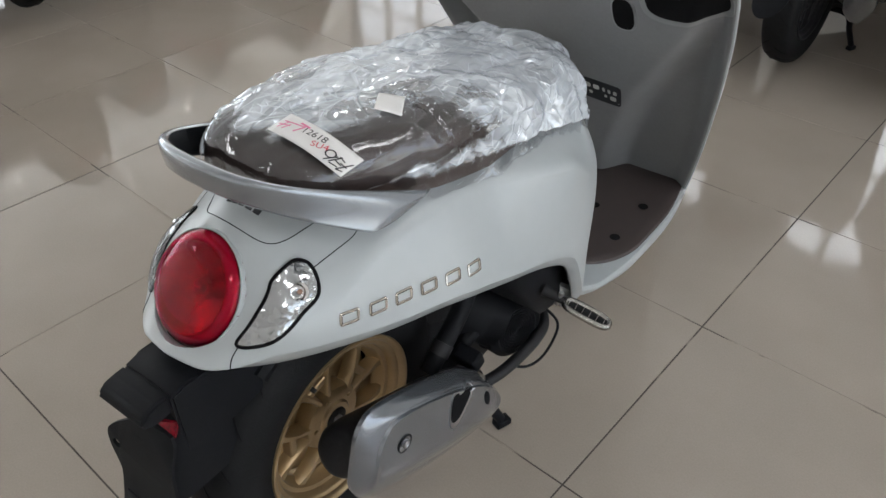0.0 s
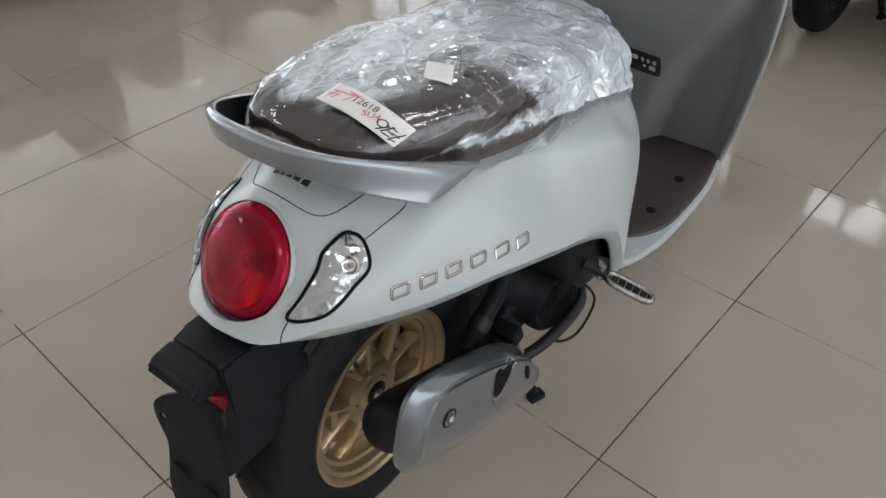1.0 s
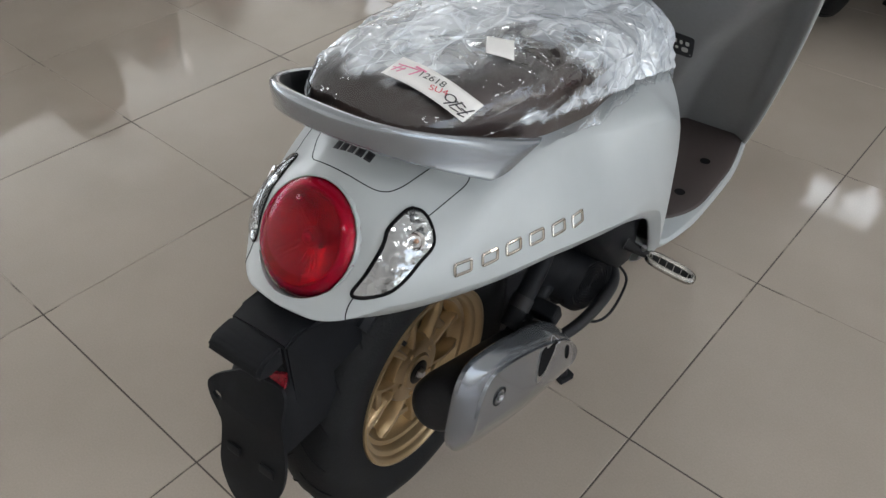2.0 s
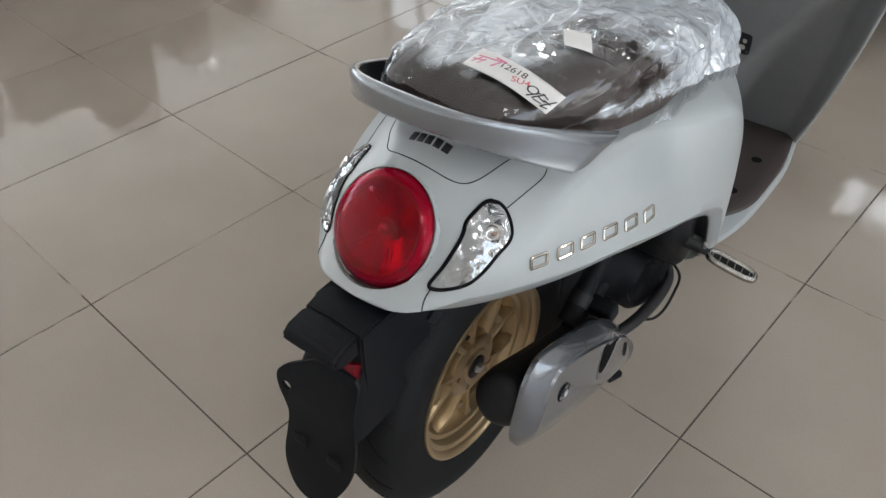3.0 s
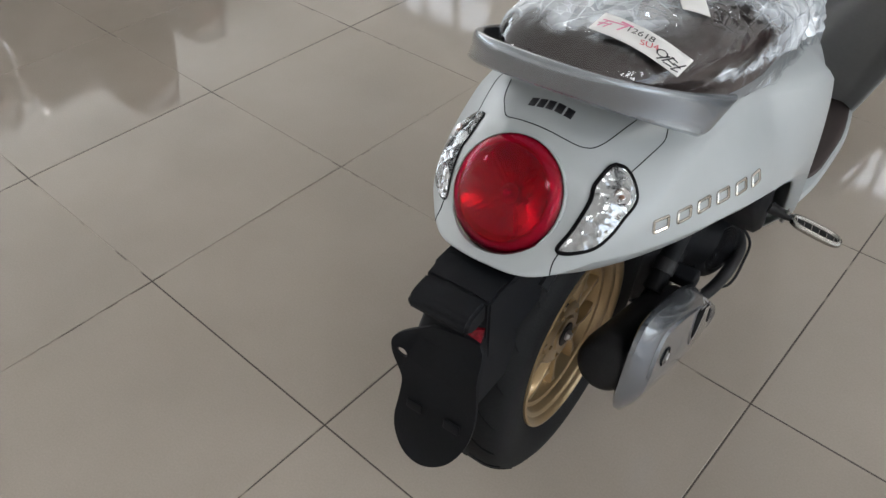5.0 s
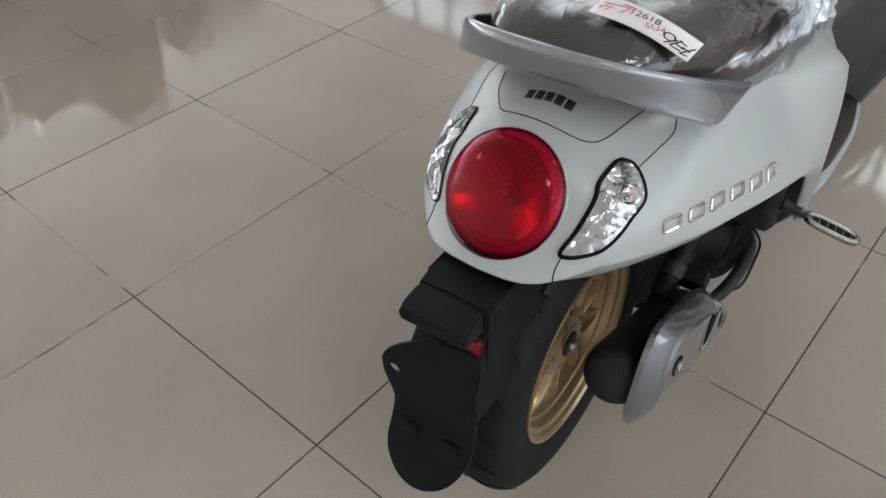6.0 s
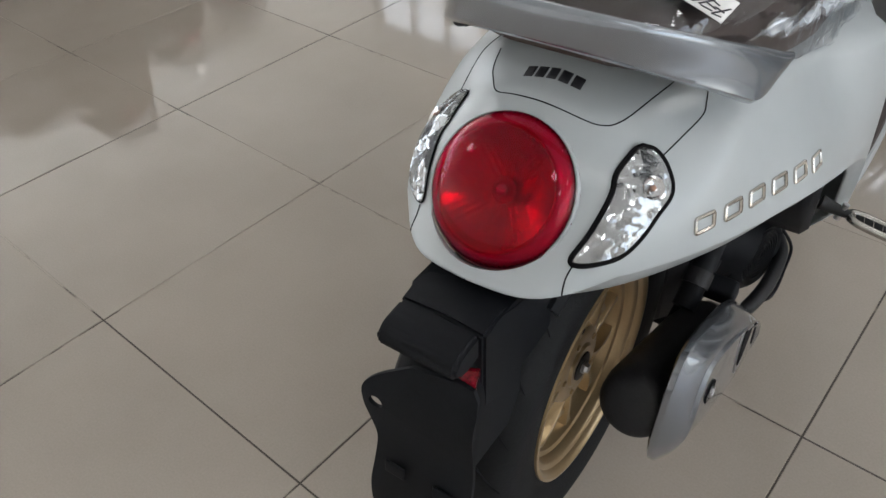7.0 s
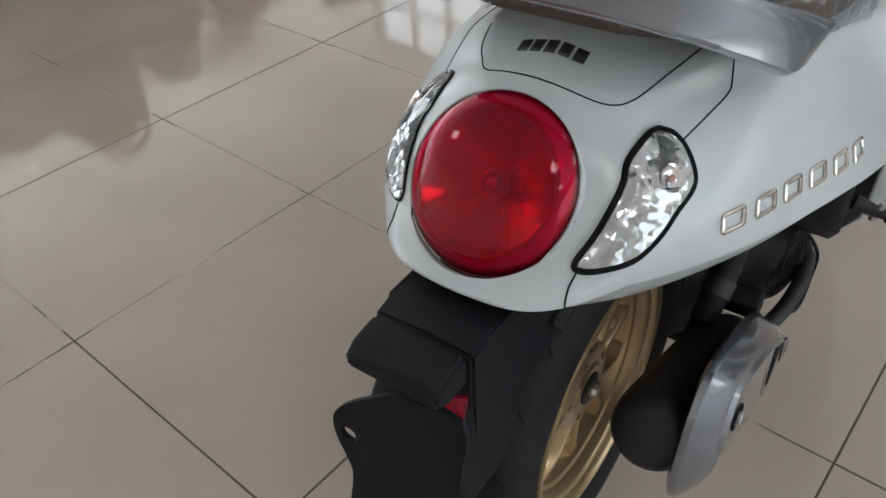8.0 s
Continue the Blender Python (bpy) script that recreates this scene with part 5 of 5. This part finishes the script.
def film_material():
    m = bpy.data.materials.new("clear_film")
    m.use_nodes = True
    n, l = m.node_tree.nodes, m.node_tree.links
    n.remove(n["Principled BSDF"])
    out = n["Material Output"]
    clear, gloss, milk_glint = n.new("ShaderNodeBsdfTransparent"), n.new("ShaderNodeBsdfGlossy"), n.new("ShaderNodeBsdfDiffuse")
    clear.inputs[0].default_value = (0.93, 0.94, 0.95, 1)
    gloss.inputs["Roughness"].default_value = 0.075
    gloss.inputs[0].default_value = (0.95, 0.97, 1.0, 1)
    milk_glint.inputs[0].default_value = (0.85, 0.91, 0.98, 1)
    co = n.new("ShaderNodeTexCoord").outputs["Object"]
    slack = n.new("ShaderNodeAttribute")
    slack.attribute_name = "slack"
    warp = n.new("ShaderNodeTexNoise")
    warp.inputs["Scale"].default_value = 7
    l.new(co, warp.inputs["Vector"])
    shift = n.new("ShaderNodeVectorMath")
    shift.operation = "MULTIPLY_ADD"
    shift.inputs[1].default_value = (0.04, 0.04, 0.04)
    l.new(warp.outputs["Color"], shift.inputs[0])
    l.new(co, shift.inputs[2])

    def mapped(turn, scale):
        m = n.new("ShaderNodeMapping")
        m.inputs["Rotation"].default_value, m.inputs["Scale"].default_value = turn, scale
        l.new(shift.outputs[0], m.inputs["Vector"])
        return m.outputs[0]

    def maths(kind, a, b):
        m = n.new("ShaderNodeMath")
        m.operation = kind
        for k, v in enumerate((a, b)):
            if isinstance(v, float):
                m.inputs[k].default_value = v
            else:
                l.new(v, m.inputs[k])
        return m.outputs[0]
    lines = None
    for turn, scale, size, width in (((0, 0, 0.7), (1.0, 0.35, 0.8), 15, 0.04), ((0.4, 0, -0.8), (1.0, 0.45, 0.7), 24, 0.036), ((0, 0.5, 0.1), (0.7, 1.0, 0.8), 46, 0.05)):
        edge = n.new("ShaderNodeTexVoronoi")
        edge.feature = "DISTANCE_TO_EDGE"
        edge.inputs["Scale"].default_value = size
        l.new(mapped(turn, scale), edge.inputs["Vector"])
        thin = maths("MULTIPLY", ramp_node(n, l, edge.outputs["Distance"], 0.0, width, 1.0, 0.0), ramp_node(n, l, noise_node(n, l, mapped(scale, (1, 1, 1)), size * 0.7, 2), 0.42, 0.62, 0.0, 1.0))
        lines = thin if lines is None else maths("MAXIMUM", lines, thin)
    # each facet of the crumpled sheet has its own haze, with pale glints painted in
    facet = None
    for scale, share in ((8, 0.45), (20, 0.35), (46, 0.20)):
        cell, level = n.new("ShaderNodeTexVoronoi"), n.new("ShaderNodeSeparateColor")
        cell.inputs["Scale"].default_value = scale
        l.new(mapped((0, 0, 0.6), (1.0, 0.45, 0.8)), cell.inputs["Vector"])
        l.new(cell.outputs["Color"], level.inputs[0])
        shown = maths("MULTIPLY", level.outputs[1], share)
        facet = shown if facet is None else maths("ADD", facet, shown)
    milky = maths("ADD", maths("MULTIPLY", facet, 0.95), maths("MULTIPLY", slack.outputs["Fac"], 0.72))
    cloud = ramp_node(n, l, milky, 0.74, 1.30, 0.0, 0.72)
    marks = maths("MULTIPLY", lines, ramp_node(n, l, slack.outputs["Fac"], 0.0, 1.0, 0.05, 0.42))
    haze = maths("MINIMUM", maths("ADD", cloud, marks), 0.88)
    one, two = n.new("ShaderNodeMixShader"), n.new("ShaderNodeMixShader")
    l.new(haze, one.inputs[0])
    l.new(clear.outputs[0], one.inputs[1])
    l.new(milk_glint.outputs[0], one.inputs[2])
    lw = n.new("ShaderNodeLayerWeight")
    lw.inputs["Blend"].default_value = 0.35
    l.new(maths("ADD", ramp_node(n, l, lw.outputs["Fresnel"], 0.0, 1.0, 0.05, 0.75), maths("MULTIPLY", slack.outputs["Fac"], 0.13)), two.inputs[0])
    l.new(one.outputs[0], two.inputs[1])
    l.new(gloss.outputs[0], two.inputs[2])
    l.new(two.outputs[0], out.inputs[0])
    last = None
    for scale in (7, 19, 42, 90):
        # flat facets with sharp creases between them
        cell, gap, tilt, centre, bump = (n.new(k) for k in ("ShaderNodeTexVoronoi", "ShaderNodeVectorMath", "ShaderNodeVectorMath", "ShaderNodeVectorMath", "ShaderNodeBump"))
        cell.inputs["Scale"].default_value = scale
        place = mapped((0, 0, 0.6), (1.0, 0.45, 0.8))
        l.new(place, cell.inputs["Vector"])
        gap.operation, tilt.operation, centre.operation = "SUBTRACT", "DOT_PRODUCT", "SUBTRACT"
        l.new(place, gap.inputs[0])
        l.new(cell.outputs["Position"], gap.inputs[1])
        l.new(cell.outputs["Color"], centre.inputs[0])
        centre.inputs[1].default_value = (0.5, 0.5, 0.5)
        l.new(gap.outputs[0], tilt.inputs[0])
        l.new(centre.outputs[0], tilt.inputs[1])
        l.new(tilt.outputs["Value"], bump.inputs["Height"])
        bump.inputs["Distance"].default_value = 0.75
        l.new(ramp_node(n, l, slack.outputs["Fac"], 0.0, 1.0, 0.20 if scale < 15 else 0.15 if scale < 30 else 0.08, 0.85 if scale < 30 else 0.6), bump.inputs["Strength"])
        if last:
            l.new(last.outputs[0], bump.inputs["Normal"])
        last = bump
    bump = n.new("ShaderNodeBump")
    l.new(lines, bump.inputs["Height"])
    bump.inputs["Distance"].default_value = 0.004
    l.new(ramp_node(n, l, slack.outputs["Fac"], 0.0, 1.0, 0.10, 0.6), bump.inputs["Strength"])
    l.new(last.outputs[0], bump.inputs["Normal"])
    for s in (gloss, milk_glint):
        l.new(bump.outputs[0], s.inputs["Normal"])
    return m


FILM = film_material()
film_bm = film()
cover = thing("seat_cover", AT @ Matrix.Translation(BODY), "crumpled clear plastic film wrapped over the saddle", "plastic cover")
part("film", film_bm, FILM, cover)


def paper(x, y, lift):
    """Height of a stiff slip of paper on the covered saddle."""
    hit, normal, _, _ = seat_tree.ray_cast(Vector((x, y, 1.2)), Vector((0, 0, -1)))
    if hit and normal.z < 0:
        normal = -normal
    return hit + normal * lift if hit else Vector((x, y, 0.83))


def slip(name, origin, ux, wide, high, mat, parent, lift, label="", skew=0.0, lay=None):
    """A sheet from origin along ux (a unit direction in plan), draped over the saddle."""
    vx = (-ux[1], ux[0])
    bm, rows = bmesh.new(), []
    for i in range(17):
        row = []
        for j in range(7):
            a, b = wide * i / 16, high * j / 6
            row.append(bm.verts.new((lay or paper)(origin[0] + ux[0] * a + vx[0] * b + skew * b, origin[1] + ux[1] * a + vx[1] * b, lift)))
        rows.append(row)
    for a, b in zip(rows, rows[1:]):
        for j in range(6):
            bm.faces.new((a[j], b[j], b[j + 1], a[j + 1]))
    ob = part(name, bm, mat, parent, label)
    ob.modifiers.new("thickness", "SOLIDIFY").thickness = 0.0004
    return ob


def writing(text, origin, ux, height, mat, parent, lift):
    """Letters laid on the slip."""
    curve = bpy.data.curves.new("writing", "FONT")
    curve.body, curve.size = text, height
    ob = new("writing_curve", curve)
    bpy.context.view_layer.update()
    me = bpy.data.meshes.new_from_object(ob.evaluated_get(bpy.context.evaluated_depsgraph_get()))
    bpy.data.objects.remove(ob)
    vx = (-ux[1], ux[0])
    for v in me.vertices:
        a, b = v.co.x, v.co.y
        v.co = stiff(origin[0] + ux[0] * a + vx[0] * b, origin[1] + ux[1] * a + vx[1] * b, lift)
    me.materials.clear()
    me.materials.append(mat)
    out = new("writing", me)
    out.parent = parent
    return out


TAG_U = (0.997, -0.04)


def tag_at(a, b):
    """A place on the stock tag, a along it and b across it."""
    return (0.0085 + TAG_U[0] * a - TAG_U[1] * b, -0.0375 + TAG_U[1] * a + TAG_U[0] * b)


def stiff(x, y, lift):
    """The stock tag bows a little and keeps off the film."""
    u = (x - 0.0085) / 0.118
    v = (y + 0.0375 + 0.0045 * u) / 0.038
    return Vector((x, y + 0.006 * u * u, 0.8605 + 0.004 * v - 0.0265 * u + 0.0075 * math.sin(math.pi * min(1.0, max(0.0, u))) + lift))


tag = slip("stock_tag", tag_at(0, 0), TAG_U, 0.117, 0.040, PAPER, cover, 0.0, "white paper stock tag with handwriting", lay=stiff)
writing("1", tag_at(0.024, 0.017), (0.90, -0.44), 0.024, PINK_INK, tag, 0.0006)
for a, b, way, wide, high in ((0.004, 0.016, (0.95, 0.2), 0.016, 0.0015), (0.006, 0.024, (0.95, 0.1), 0.030, 0.0018), (0.007, 0.010, (0.4, 0.9), 0.016, 0.0013), (0.014, 0.011, (0.4, 0.9), 0.013, 0.0013), (0.026, 0.031, (0.99, -0.1), 0.016, 0.0030)):
    slip("scribble", tag_at(a, b), way, wide, high, PINK_INK, tag, 0.0006, lay=stiff)
writing("12618", tag_at(0.037, 0.020), (0.99, 0.06), 0.0145, INK, tag, 0.0007)
writing("SU4", tag_at(0.062, 0.009), (0.95, 0.30), 0.0135, RED_INK, tag, 0.0006)
writing("O", tag_at(0.083, 0.008), (0.90, 0.30), 0.0200, INK, tag, 0.0007)
for a, b, way, wide, high in ((0.088, 0.004, (0.55, 0.83), 0.018, 0.0016), (0.094, 0.006, (0.45, 0.89), 0.018, 0.0017), (0.098, 0.021, (0.95, -0.3), 0.009, 0.0015), (0.097, 0.013, (0.95, -0.2), 0.010, 0.0015), (0.095, 0.005, (0.95, 0.1), 0.011, 0.0015), (0.107, 0.004, (0.45, 0.89), 0.022, 0.0016), (0.104, 0.014, (0.95, -0.1), 0.010, 0.0015), (0.106, 0.003, (0.9, 0.3), 0.009, 0.0015)):
    slip("scribble", tag_at(a, b), way, wide, high, INK, tag, 0.0007, lay=stiff)
slip("price_sticker", (0.0715, 0.0845), (0.84, 0.545), 0.034, 0.044, PAPER, cover, 0.0125, "small square white paper sticker", skew=0.05)


# ---------------------------------------------------------------- ceiling lights
LED = bpy.data.materials.new("led_diffuser")
LED.use_nodes = True
shader = LED.node_tree.nodes["Principled BSDF"]
shader.inputs["Emission Color"].default_value, shader.inputs["Emission Strength"].default_value = (1.0, 1.0, 0.99, 1), 8.5


def ceiling_light(x, y):
    lamp = thing("ceiling_light", pose(x, y, TOP), "square white ceiling light panel out of view, switched on", "ceiling light", "ceiling lights")
    bits = [box((0.62, 0.03, 0.04), (0, s * 0.295, -0.021), 0.004) for s in (-1, 1)] + [box((0.03, 0.56, 0.04), (s * 0.295, 0, -0.021), 0.004) for s in (-1, 1)]
    part("frame", join(*bits), PLASTER, lamp, smooth=False)
    part("diffuser", box((0.555, 0.555, 0.01), (0, 0, -0.028)), LED, lamp, smooth=False)


# all out of view; the last two are added to brighten the eastern floor
for x, y in ((1.9, -0.9), (1.9, 1.9), (-3.0, -1.9), (-2.2, 3.7), (3.9, 0.5), (3.6, -1.3), (3.9, 2.6)):
    ceiling_light(x, y)


def downlight(x, y):
    lamp = thing("downlight", pose(x, y, TOP), "small round ceiling spotlight, switched on", "ceiling light", "spotlights")
    part("ring", placed(lathe([(0.0, 0.055), (0.012, 0.055), (0.014, 0.062), (0.010, 0.075), (0.0, 0.078)], 24, True), pose(0, 0, 0, 0, 90, 0)), PLASTER, lamp)
    part("bulb", placed(lathe([(0.0, 0.016), (0.010, 0.016), (0.013, 0.011), (0.014, 0.001)], 24), pose(0, 0, 0, 0, 90, 0)), SPOT, lamp)


SPOT = bpy.data.materials.new("spot_bulb")
SPOT.use_nodes = True
shader = SPOT.node_tree.nodes["Principled BSDF"]
shader.inputs["Emission Color"].default_value, shader.inputs["Emission Strength"].default_value = (1.0, 0.98, 0.95, 1), 25.0
for y in (1.97, 3.05, 4.12):
    downlight(-7.15, y)


# ---------------------------------------------------------------- other scooters parked in the showroom
DARK_PAINT = material("dark_grey_paint", (0.035, 0.036, 0.04), 0.3, 0.3, vary=0.05, scale=10, Coat_Weight=0.6)
RED_PAINT = material("deep_red_paint", (0.30, 0.02, 0.025), 0.3, 0.1, vary=0.05, scale=10, Coat_Weight=0.6)


def parked(m, paint, label):
    ob = copy_thing(scooter, m)
    tagged(ob, label, "scooter", "parked scooters")
    if paint:
        for o in ob.children_recursive:
            for slot in o.material_slots:
                if slot.material == WHITE:
                    slot.link = "OBJECT"
                    slot.material = paint
                elif slot.material == GOLD and paint == DARK_PAINT:
                    slot.link = "OBJECT"
                    slot.material = DARK
    return ob


GREY_LABEL, WHITE_LABEL, RED_LABEL = ("dark grey scooter parked in a row on the tiles", "white scooter parked in a row on the tiles", "deep red scooter parked in a row on the tiles")
for x, y, turn, paint, text in ((0.165, 2.76, 0, DARK_PAINT, GREY_LABEL), (-0.40, 2.84, 8, DARK_PAINT, GREY_LABEL), (-1.23, 2.88, 2, None, WHITE_LABEL), (0.84, 2.80, -1, DARK_PAINT, GREY_LABEL), (1.54, 2.72, -2, DARK_PAINT, GREY_LABEL), (2.24, 2.80, 1, None, WHITE_LABEL)):
    parked(pose(x, y, 0, 0, 0, turn), paint, text)
# a tight row by the west side, tails towards the middle of the room
for k, (paint, text) in enumerate(((None, WHITE_LABEL), (DARK_PAINT, GREY_LABEL), (None, WHITE_LABEL), (DARK_PAINT, GREY_LABEL), (None, WHITE_LABEL), (RED_PAINT, RED_LABEL), (None, WHITE_LABEL))):
    # one stands out of the row
    parked(pose(-2.68 if k == 3 else -3.12 - 0.20 * (k % 2), -0.78 + 0.62 * k, 0, 0, 0, 90), paint, text)


lay_tiles()
